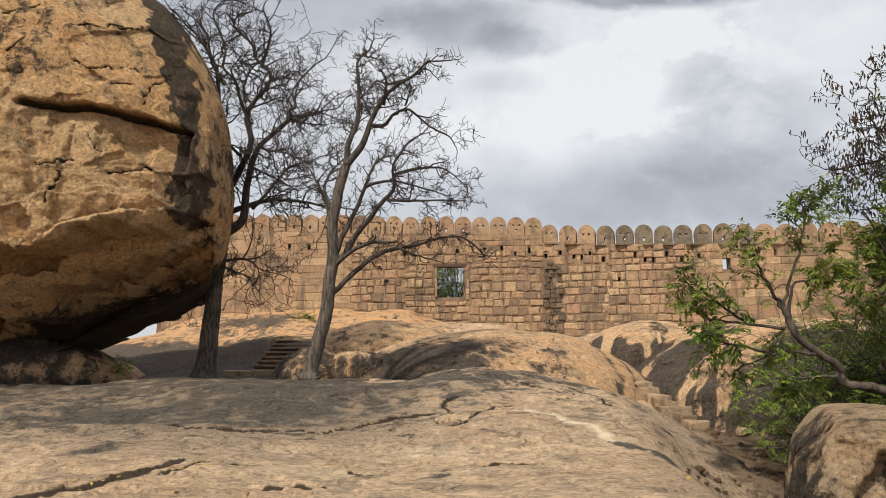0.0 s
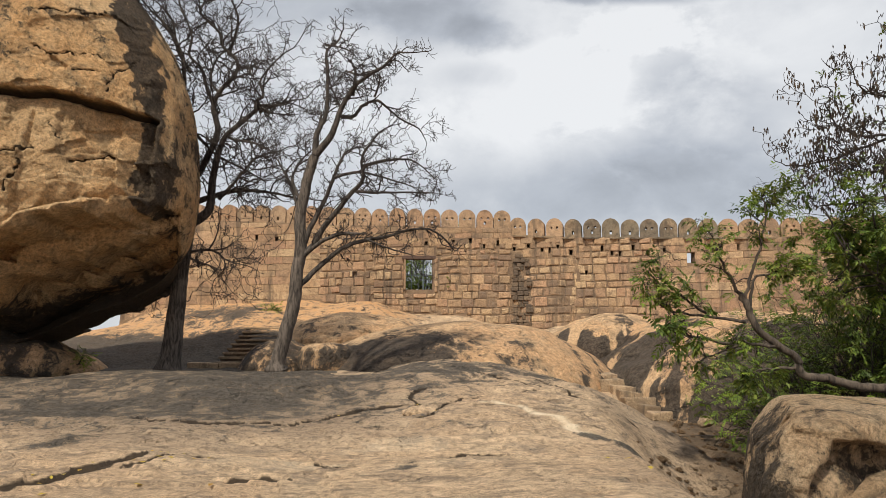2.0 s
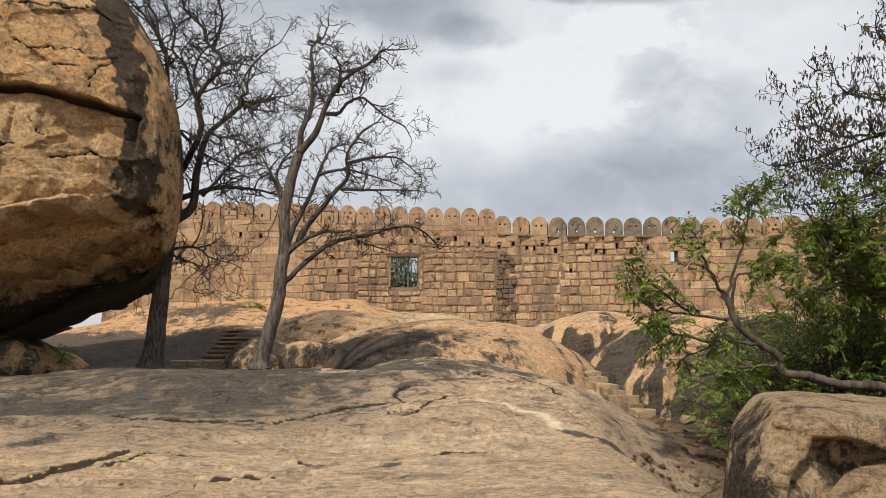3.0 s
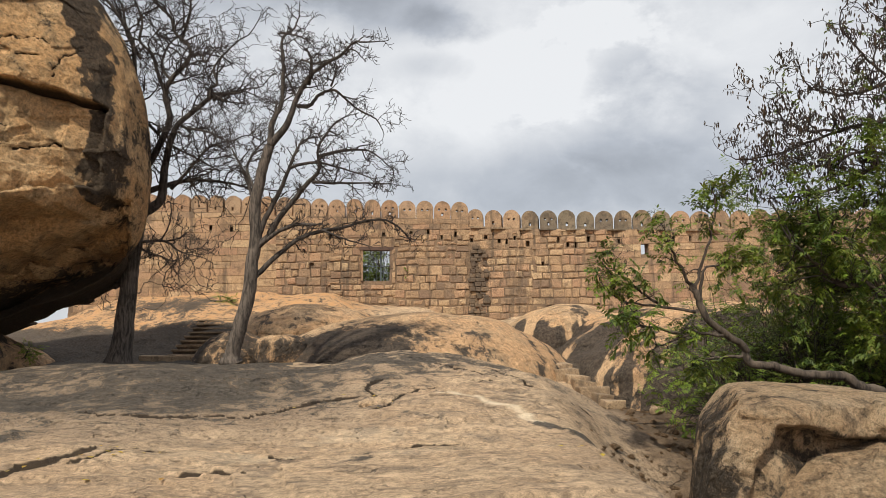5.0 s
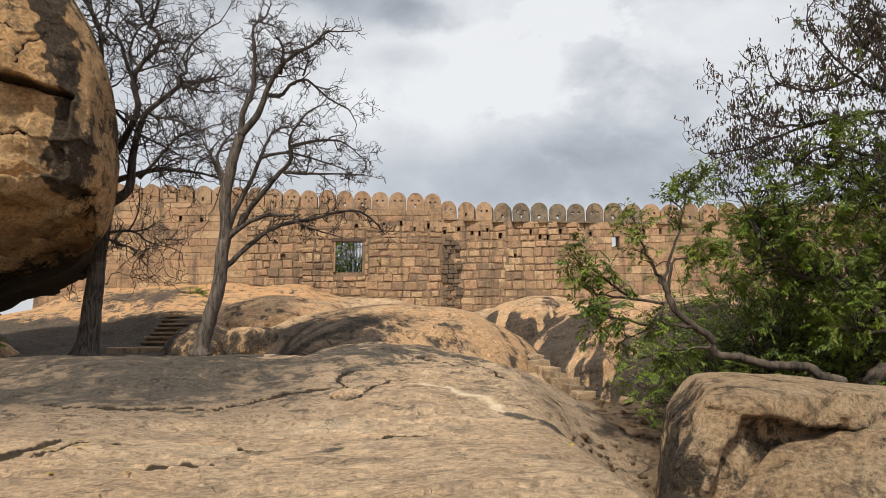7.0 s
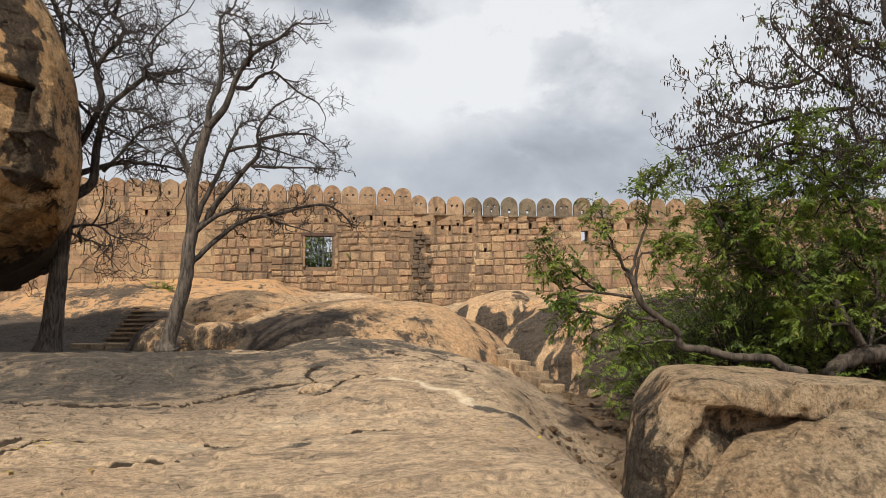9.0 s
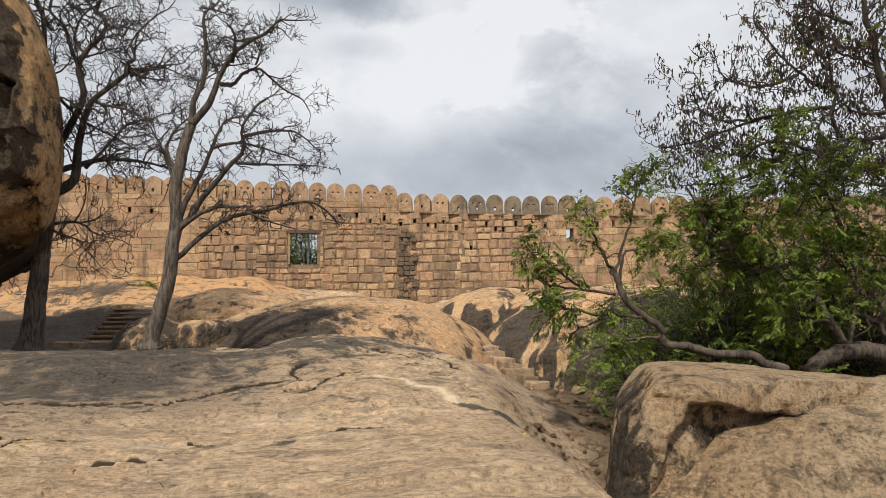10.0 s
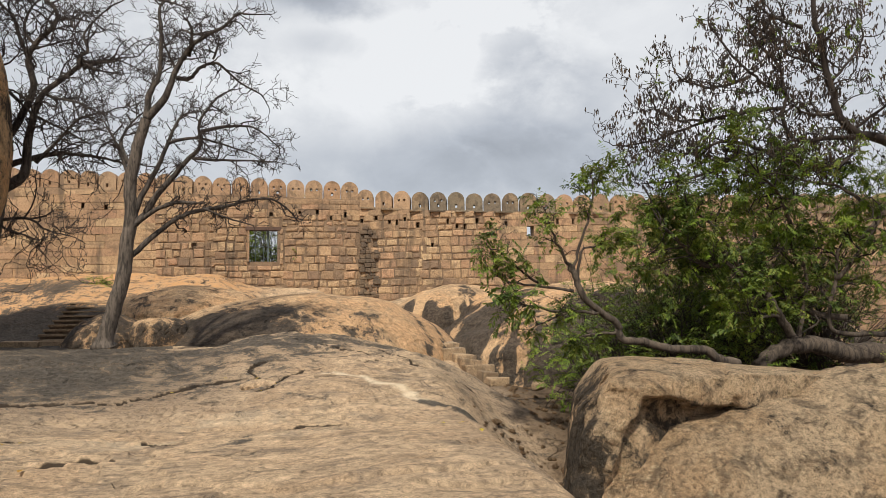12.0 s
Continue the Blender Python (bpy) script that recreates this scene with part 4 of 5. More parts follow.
def build_merlons():
    """Round-topped merlons with small loopholes cut through."""
    patterns = [[(-0.16, 0.46, 0.09, 0.10), (0.16, 0.46, 0.09, 0.10), (0.0, 0.24, 0.10, 0.15)],
                [(-0.13, 0.42, 0.09, 0.10), (0.13, 0.42, 0.09, 0.10)],
                [(0.0, 0.22, 0.10, 0.17)],
                [(-0.15, 0.50, 0.08, 0.09), (0.14, 0.48, 0.09, 0.09), (0.02, 0.30, 0.09, 0.12)]]

    def shape(holes, w=0.79, h=0.85, deep=0.42):
        bm = bmesh.new()
        rim = [(-w / 2, 0.0), (w / 2, 0.0), (w / 2, h - 0.40)]
        for i in range(1, 14):
            a = math.pi * i / 14
            rim.append((math.cos(a) * w / 2, h - 0.40 + math.sin(a) * 0.40))
        rim.append((-w / 2, h - 0.40))
        loops = [rim] + [[(x - a / 2, z - b / 2), (x - a / 2, z + b / 2), (x + a / 2, z + b / 2), (x + a / 2, z - b / 2)] for x, z, a, b in holes]
        edges = []
        for loop in loops:
            vs = [bm.verts.new((x, 0, z)) for x, z in loop]
            edges += [bm.edges.new((vs[i], vs[(i + 1) % len(vs)])) for i in range(len(vs))]
        bmesh.ops.triangle_fill(bm, use_beauty=True, edges=edges)
        for f in bm.faces:
            f.normal_update()
        faces = list(bm.faces)
        grown = bmesh.ops.extrude_face_region(bm, geom=faces)
        for v in grown["geom"]:
            if isinstance(v, bmesh.types.BMVert):
                v.co.y += deep
        bmesh.ops.recalc_face_normals(bm, faces=bm.faces)
        me = bpy.data.meshes.new("merlon")
        bm.to_mesh(me)
        bm.free()
        return me

    tan = [shape(p) for p in patterns]
    grey = [m.copy() for m in tan]
    for m in tan:
        m.materials.append(M_MERLON)
    for m in grey:
        m.materials.append(M_MERLON_GREY)
    r = random.Random(3)
    places = [4.27 - 0.83 * k for k in range(22)] + [5.0 + 0.81 * k for k in range(31)]
    for i, x in enumerate(places):
        dark = 7.2 < x < 13.7
        ob = new("merlon", (grey if dark else tan)[r.randrange(4)])
        slope = math.degrees(math.atan2(wall_y(x + 0.3) - wall_y(x - 0.3), 0.6))
        ob.matrix_basis = pose(x, wall_y(x) + 0.06, wall_top(x) - 0.012, r.uniform(-1.5, 1.5), r.uniform(-1.2, 1.2), slope) @ Matrix.Diagonal((r.uniform(0.95, 1.02), 1, r.uniform(0.98, 1.06), 1))
        under(ob, WALL)
        if dark:
            tagged(ob, "blackened grey plaster merlon")


build_merlons()


def build_coping():
    bm = bmesh.new()
    r = random.Random(8)
    x = 4.76
    while x < 29:
        x1 = x + r.uniform(0.8, 1.3)
        c = (x + x1) / 2
        block(bm, x, x1 - 0.012, wall_y(c) - 0.06, wall_y(c) + 0.40, wall_top(c) - 0.085, wall_top(c) - 0.004, 0.012)
        x = x1
    under(part("coping", bm, M_MERLON_GREY, None, "blackened stone coping under the merlons"), WALL)


build_coping()


def build_ruin():
    """Scar of broken dark masonry that stands out of the wall's face."""
    bm = bmesh.new()
    r = random.Random(21)
    z = 2.2
    while z < 5.95:
        h = r.uniform(0.13, 0.24)
        half = (0.24 + 0.08 * (5.95 - z)) * (1.0 if z > 3.9 else 0.8)
        x = 5.05 - half + r.uniform(-0.06, 0.06)
        while x < 5.05 + half:
            w = r.uniform(0.18, 0.38)
            out = r.uniform(0.0, 0.2)
            block(bm, x, x + w - 0.015, wall_y(x) - out, wall_y(x) + 0.08, z, z + h - 0.012, 0.03, 0.02, r)
            x += w
        z += h
    return part("broken_masonry", bm, M_DARKSTONE, WALL, "scar of broken dark rubble masonry")


build_ruin()


def build_window():
    y = wall_y(0.34)
    win = tagged(new("window_1"), "square barred window opening in the fort wall", "window", kind="structure")
    win.location = (0.34, y, 4.35)
    bm = bmesh.new()
    block(bm, -0.80, 0.80, -0.06, 0.42, 1.44, 1.60, 0.015)
    part("lintel", bm, M_LINTEL, win, "dark stone lintel")
    for side in (-1, 1):
        bm = bmesh.new()
        x0, x1 = sorted((side * 0.71, side * 0.62))
        block(bm, x0, x1, -0.03, 0.30, 0.0, 1.44, 0.01)
        part("jamb", bm, M_STONE, win)
    for k in range(3):
        bm = bmesh.new()
        x = -0.35 + k * 0.35
        block(bm, x - 0.012, x + 0.012, 0.36, 0.384, 0.0, 1.44, 0.004)
        part("bar", bm, M_IRON, win)
    bm = bmesh.new()
    block(bm, 0.17, 0.25, 0.26, 0.34, 0.0, 1.44, 0.008)
    part("post", bm, M_IRON, win, "grey iron post")
    bm = bmesh.new()
    block(bm, -0.62, 0.62, 0.35, 0.40, 0.70, 0.74, 0.006)
    part("crossbar", bm, M_IRON, win)


build_window()


# ---- stairs ----
def build_stair():
    """Steps let into the dark rock, with a block at the foot."""
    stair = tagged(new("stone_stair"), "worn stone steps climbing the dark rock", "stairs")
    stair.location = (-5.9, 25.0, 0.95)
    r = random.Random(4)
    for i in range(9):
        bm = bmesh.new()
        x, y, z = 0.02 + i * 0.035, 0.10 + i * 0.40, 0.20 + i * 0.155
        # dark riser under a pale tread: each step's light and shade by colour
        block(bm, x - 0.76, x + 0.78, y + 0.07, y + 0.75, z - 0.40, z - 0.045, 0.01, 0.008, r)
        step = part("step", bm, M_DARKSTONE, stair)
        bm = bmesh.new()
        block(bm, x - 0.80, x + 0.82, y, y + 0.72, z - 0.045, z + 0.02, 0.012, 0.010, r)
        part("tread", bm, M_STEP, step, "worn tread, coloured pale as if lit")
    foot = tagged(new("foot_block"), "pale yellow stone block at the stair's foot", "step")
    foot.location = (-6.42, 24.5, 0.93)
    bm = bmesh.new()
    block(bm, -0.9, 0.1, -0.3, 0.3, -0.2, 0.22, 0.03, 0.02, r)
    part("block", bm, M_STEP, foot)
    bm = bmesh.new()
    block(bm, 0.12, 0.95, -0.3, 0.3, -0.2, 0.20, 0.03, 0.02, r)
    part("block", bm, M_STEP, foot)
    right = tagged(new("rough_stair"), "rough hewn block steps climbing beside the dome", "stairs")
    right.location = (5.9, 17.4, 0.0)
    for i in range(7):
        bm = bmesh.new()
        x, y, z = 0.12 - i * 0.075, i * 0.56, -0.02 + i * 0.135
        block(bm, x - 0.30 + r.uniform(-0.1, 0.1), x + 0.32 + r.uniform(-0.08, 0.08), y, y + 0.62, z - 0.5, z + 0.10, 0.035, 0.05, r)
        part("step", bm, M_STEP, right)


build_stair()


# ---- trees ----
class Tubes:
    """Collects tapered tubes into one mesh."""

    def __init__(self):
        self.verts, self.faces = [], []

    def add(self, pts, radii, sides):
        ref = Vector((0.31, 0.87, 0.38))
        start = len(self.verts)
        for i, (p, r) in enumerate(zip(pts, radii)):
            way = (pts[min(i + 1, len(pts) - 1)] - pts[max(i - 1, 0)]).normalized()
            u = way.cross(ref)
            u = u.normalized() if u.length > 1e-4 else Vector((1, 0, 0))
            v = way.cross(u)
            for k in range(sides):
                a = 2 * math.pi * k / sides
                self.verts.append(p + (u * math.cos(a) + v * math.sin(a)) * r)
        for i in range(len(pts) - 1):
            for k in range(sides):
                n = (k + 1) % sides
                a, b = start + i * sides, start + (i + 1) * sides
                self.faces.append((a + k, a + n, b + n, b + k))
        self.faces.append(tuple(start + k for k in reversed(range(sides))))
        self.faces.append(tuple(start + (len(pts) - 1) * sides + k for k in range(sides)))

    def mesh(self, name, material):
        return mesh_from(name, [tuple(v) for v in self.verts], self.faces, material)


def curve_through(pts, r0, r1, rng, wander=0.02, per=5):
    """Smooth path through the given points, with slight kinks, and its radii."""
    out = []
    n = len(pts)
    for i in range(n - 1):
        p0, p1, p2, p3 = pts[max(i - 1, 0)], pts[i], pts[i + 1], pts[min(i + 2, n - 1)]
        for s in range(per):
            t = s / per
            out.append(0.5 * ((2 * p1) + (p2 - p0) * t + (2 * p0 - 5 * p1 + 4 * p2 - p3) * t * t + (3 * p1 - p0 - 3 * p2 + p3) * t ** 3))
    out.append(pts[-1])
    for i in range(1, len(out) - 1):
        out[i] = out[i] + Vector([rng.uniform(-wander, wander) for _ in range(3)])
    m = len(out) - 1
    return out, [r0 + (r1 - r0) * (i / m) ** 0.85 for i in range(m + 1)]


def shoot(tubes, start, way, length, radius, depth, rng, tips, curl=0.42, lift=0.06, split=(3, 4), fine=0.007):
    """A crooked shoot that forks into finer ones."""
    pts, radii = [start], [radius]
    n = 5 if depth > 0 else 4
    w = way.normalized()
    for i in range(n):
        w = (w + Vector([rng.gauss(0, curl) for _ in range(3)]) + Vector((0, 0, lift))).normalized()
        pts.append(pts[-1] + w * length / n * rng.uniform(0.7, 1.3))
        radii.append(max(fine * 0.8, radius * (1 - 0.55 * (i + 1) / n)))
    tubes.add(pts, radii, 4 if radius > 0.014 else 3)
    if depth <= 0:
        tips.append((pts[-1], w))
        return
    for _ in range(rng.randint(*split)):
        k = rng.randint(1, n)
        side = Vector([rng.gauss(0, 1) for _ in range(3)])
        side = (side - w * side.dot(w)).normalized()
        shoot(tubes, pts[k], w * 0.6 + side * rng.uniform(0.6, 1.1), length * rng.uniform(0.45, 0.75), max(fine, radii[k] * 0.7), depth - 1, rng, tips, curl, lift, split, fine)


def twigs_along(twigs, tips, curve, radii, first, gap, reach, thick, depth, rng, curl=0.42, lift=0.06, fine=0.007):
    """Side shoots at about every gap metres of a limb, from its point number first on, and one at its end."""
    run = 0.0
    for i in range(max(first, 1), len(curve)):
        run += (curve[i] - curve[i - 1]).length
        if run < gap * rng.uniform(0.6, 1.3):
            continue
        run = 0.0
        way = (curve[min(i + 1, len(curve) - 1)] - curve[i - 1]).normalized()
        side = Vector([rng.gauss(0, 1) for _ in range(3)])
        side = (side - way * side.dot(way)).normalized()
        shoot(twigs, curve[i], way * 0.5 + side, reach * rng.uniform(0.55, 1.25), min(thick, max(fine, radii[i] * 0.7)), depth, rng, tips, curl, lift, (3, 4), fine)
    shoot(twigs, curve[-1], curve[-1] - curve[-2], reach, min(thick, radii[-1]), depth, rng, tips, curl, lift, (3, 4), fine)


class Skeleton:
    """The trunk and limbs of one tree, given as (x, z) points on an upright plane, with their twigs."""

    def __init__(self, y, spread, seed, gap, reach, thick, depth, fine):
        self.y, self.spread, self.rng = y, spread, random.Random(seed)
        self.gap, self.reach, self.thick, self.depth, self.fine = gap, reach, thick, depth, fine
        self.foot, self.stem, self.wood, self.twigs, self.tips = None, Tubes(), Tubes(), Tubes(), []

    def limb(self, r0, r1, *pts):
        trunk = self.foot is None
        if trunk:
            self.foot = Vector((pts[0][0], self.y, pts[0][1]))
        lean = 0.0 if trunk else self.rng.uniform(-self.spread, self.spread)
        n = len(pts) - 1
        path = [Vector((x, self.y + lean * (i / n) ** 1.2, z)) - self.foot for i, (x, z) in enumerate(pts)]
        curve, radii = curve_through(path, r0, r1, self.rng, 0.010)
        if trunk:
            for i in range(5):
                radii[i] *= 1 + 0.5 * (1 - i / 5) ** 2
        (self.stem if trunk else self.wood).add(curve, radii, 14 if trunk else 8)
        if not trunk:
            twigs_along(self.twigs, self.tips, curve, radii, len(curve) // 4, self.gap, self.reach, self.thick, self.depth, self.rng, fine=self.fine)

    def finish(self, name, label):
        tree = tagged(new(name), label, "tree", group="bare trees by the boulder")
        tree.location = self.foot
        under(new("trunk", self.stem.mesh("trunk", M_TRUNK)), tree)
        under(new("limb", self.wood.mesh("limb", M_BARK)), tree)
        under(new("crown", self.twigs.mesh("crown", M_TWIG)), tree)


def dense_tree():
    tree = Skeleton(21.0, 1.2, 31, 0.14, 1.10, 0.028, 2, 0.0095)
    limb = tree.limb
    limb(0.31, 0.17, (-6.88, 0.89), (-6.79, 1.66), (-6.74, 2.41), (-6.69, 3.16), (-6.64, 3.84), (-6.54, 4.54), (-6.46, 5.18))
    limb(0.15, 0.05, (-6.46, 5.18), (-6.02, 5.48), (-5.88, 5.77), (-5.85, 6.32), (-5.79, 6.78), (-5.67, 7.36), (-5.45, 7.83), (-4.91, 8.31), (-4.56, 8.61), (-4.18, 8.50))
    limb(0.06, 0.02, (-4.70, 8.57), (-4.66, 8.94), (-4.47, 9.14), (-4.59, 9.57), (-4.31, 10.06), (-3.86, 10.55))
    limb(0.05, 0.02, (-4.65, 8.82), (-4.09, 8.82), (-3.63, 8.89))
    limb(0.15, 0.03, (-6.48, 5.06), (-6.55, 5.77), (-6.41, 6.32), (-6.39, 7.08), (-6.39, 8.22), (-6.57, 8.80), (-6.65, 9.97), (-7.16, 10.86), (-7.47, 11.15))
    limb(0.11, 0.025, (-6.36, 6.54), (-6.07, 7.08), (-5.73, 7.94), (-5.86, 8.61), (-5.69, 9.09), (-5.24, 9.57), (-5.15, 9.97), (-5.55, 10.35), (-5.65, 10.75), (-6.15, 11.24), (-6.06, 11.55))
    limb(0.06, 0.02, (-5.86, 8.61), (-6.11, 9.28), (-6.27, 9.86), (-6.58, 10.17), (-6.50, 10.75), (-6.83, 11.65), (-6.53, 12.00))
    limb(0.05, 0.02, (-5.15, 9.97), (-4.87, 9.86), (-4.67, 9.48), (-4.37, 9.62))
    limb(0.05, 0.02, (-5.55, 10.35), (-5.20, 11.24), (-5.32, 11.76))
    limb(0.09, 0.025, (-6.28, 5.86), (-5.39, 6.23), (-4.84, 6.32), (-4.20, 6.32), (-3.56, 6.23))
    limb(0.06, 0.02, (-5.65, 5.94), (-5.13, 6.46), (-4.51, 7.08), (-3.77, 7.22))
    limb(0.05, 0.02, (-5.45, 7.83), (-5.17, 7.64), (-4.52, 7.45), (-4.13, 7.15))
    limb(0.05, 0.015, (-6.45, 4.39), (-5.72, 4.40), (-5.28, 4.10), (-4.68, 3.94))
    limb(0.04, 0.015, (-6.45, 4.22), (-5.96, 4.02), (-5.27, 3.75))
    limb(0.1, 0.06, (-6.76, 3.42), (-7.10, 3.13), (-7.42, 3.29))
    limb(0.06, 0.02, (-6.66, 9.80), (-7.08, 10.53), (-7.28, 11.44), (-7.76, 12.00))
    limb(0.05, 0.02, (-5.69, 9.09), (-6.09, 9.62), (-5.94, 10.35), (-5.45, 10.89))
    limb(0.05, 0.02, (-4.56, 8.61), (-4.01, 9.09), (-3.50, 9.44))
    limb(0.05, 0.02, (-6.37, 7.85), (-5.82, 7.32), (-5.13, 6.98), (-4.45, 6.63))
    tree.finish("bare_tree", "tall leafless dark grey tree with dense crooked twigs behind the boulder")


def slim_tree():
    tree = Skeleton(17.5, 0.9, 32, 0.13, 0.58, 0.019, 2, 0.0075)
    limb = tree.limb
    limb(0.185, 0.115, (-3.19, 1.12), (-3.14, 1.36), (-2.98, 2.03), (-2.82, 2.71), (-2.77, 3.39), (-2.69, 4.09), (-2.73, 4.79), (-2.62, 5.50), (-2.53, 5.94), (-2.41, 6.33))
    limb(0.085, 0.02, (-2.41, 6.33), (-2.38, 6.88), (-2.30, 7.13), (-2.18, 7.44), (-2.15, 8.24), (-2.20, 8.74), (-2.21, 9.22), (-1.94, 9.51), (-1.86, 9.77))
    limb(0.03, 0.012, (-2.21, 9.22), (-1.93, 9.24), (-1.65, 9.22), (-1.43, 9.07))
    limb(0.1, 0.02, (-2.41, 6.33), (-2.09, 6.73), (-1.93, 7.03), (-1.78, 7.47), (-1.56, 7.88), (-1.40, 8.08), (-1.02, 8.36), (-0.70, 8.53), (-0.40, 8.81), (-0.16, 8.81))
    limb(0.06, 0.03, (-1.51, 7.91), (-1.43, 8.14), (-1.42, 8.44))
    limb(0.035, 0.012, (-1.42, 8.44), (-1.72, 8.62), (-1.99, 8.44))
    limb(0.03, 0.012, (-1.42, 8.44), (-1.09, 8.53), (-0.78, 8.59))
    limb(0.055, 0.012, (-1.78, 7.35), (-1.48, 7.39), (-1.24, 7.72), (-0.90, 7.88), (-0.63, 7.72), (-0.24, 7.44), (0.16, 7.28), (0.34, 7.04))
    limb(0.03, 0.012, (-0.96, 7.87), (-0.83, 8.24), (-0.86, 8.48))
    limb(0.04, 0.015, (-1.78, 7.54), (-1.94, 7.88), (-2.06, 8.14))
    limb(0.09, 0.02, (-2.68, 3.81), (-2.38, 4.09), (-2.14, 4.51), (-1.80, 4.93), (-1.45, 5.36), (-1.22, 5.58), (-1.19, 5.85), (-1.20, 6.17), (-1.00, 6.47), (-0.78, 6.72))
    limb(0.05, 0.012, (-1.20, 6.08), (-0.69, 6.24), (-0.31, 6.28), (0.07, 6.24), (0.60, 5.78))
    limb(0.05, 0.012, (-1.39, 5.45), (-0.99, 5.42), (-0.24, 5.42), (0.45, 5.42))
    limb(0.08, 0.015, (-2.66, 4.02), (-2.43, 4.62), (-2.15, 5.20), (-1.91, 5.85), (-1.80, 6.17), (-1.61, 6.47), (-1.31, 6.56))
    limb(0.055, 0.015, (-2.65, 5.10), (-2.90, 5.53), (-2.98, 5.92), (-2.77, 6.40), (-2.50, 6.72))
    limb(0.05, 0.012, (-2.72, 4.79), (-2.97, 5.53), (-3.30, 6.17), (-3.46, 6.40))
    limb(0.075, 0.02, (-2.77, 2.98), (-2.62, 3.19), (-2.14, 3.69), (-1.72, 4.05), (-1.22, 4.26), (-0.65, 4.37), (-0.29, 4.51), (0.35, 4.62), (0.71, 4.48), (0.98, 4.26))
    limb(0.06, 0.035, (-2.71, 3.75), (-2.28, 4.09), (-1.72, 4.30), (-1.22, 4.27))
    limb(0.035, 0.012, (-1.16, 4.27), (-0.57, 4.05), (0.00, 3.89))
    limb(0.045, 0.012, (-1.91, 5.79), (-1.32, 5.94), (-0.62, 5.79), (0.08, 5.58))
    limb(0.04, 0.012, (-2.32, 6.95), (-2.31, 7.47), (-2.39, 7.62))
    tree.finish("bare_tree", "slim leaning leafless grey tree with a long low branch")


dense_tree()
slim_tree()


class Leaves:
    def __init__(self):
        self.verts, self.faces = [], []

    def leaf(self, p, way, up, length, width):
        side = way.cross(up)
        side = side.normalized() * width if side.length > 1e-4 else Vector((width, 0, 0))
        droop = Vector((0, 0, -0.18 * length))
        i = len(self.verts)
        self.verts += [p, p + way * length * 0.45 + side, p + way * length + droop, p + way * length * 0.45 - side]
        self.faces.append((i, i + 1, i + 2, i + 3))

    def spray(self, p, way, rng, length=0.28, pairs=5, leaf=0.105, width=0.022):
        """A feathered leaf: pairs of narrow leaflets on a drooping stalk."""
        w = way.normalized()
        q = p.copy()
        up = Vector((rng.gauss(0, 0.4), rng.gauss(0, 0.4), 1)).normalized()
        for i in range(pairs):
            w = (w + Vector((0, 0, -0.10))).normalized()
            q = q + w * length / pairs
            side = w.cross(up)
            side = side.normalized() if side.length > 1e-4 else Vector((1, 0, 0))
            for s in (-1, 1):
                way2 = (w * 0.55 + side * s * 0.85 + Vector((rng.gauss(0, 0.15), rng.gauss(0, 0.15), -0.25 + rng.gauss(0, 0.15)))).normalized()
                self.leaf(q, way2, up, leaf * rng.uniform(0.75, 1.2), width * rng.uniform(0.8, 1.2))
        self.leaf(q, w, up, leaf, width)

    def mesh(self, name, material):
        return mesh_from(name, [tuple(v) for v in self.verts], self.faces, material, shade=False)


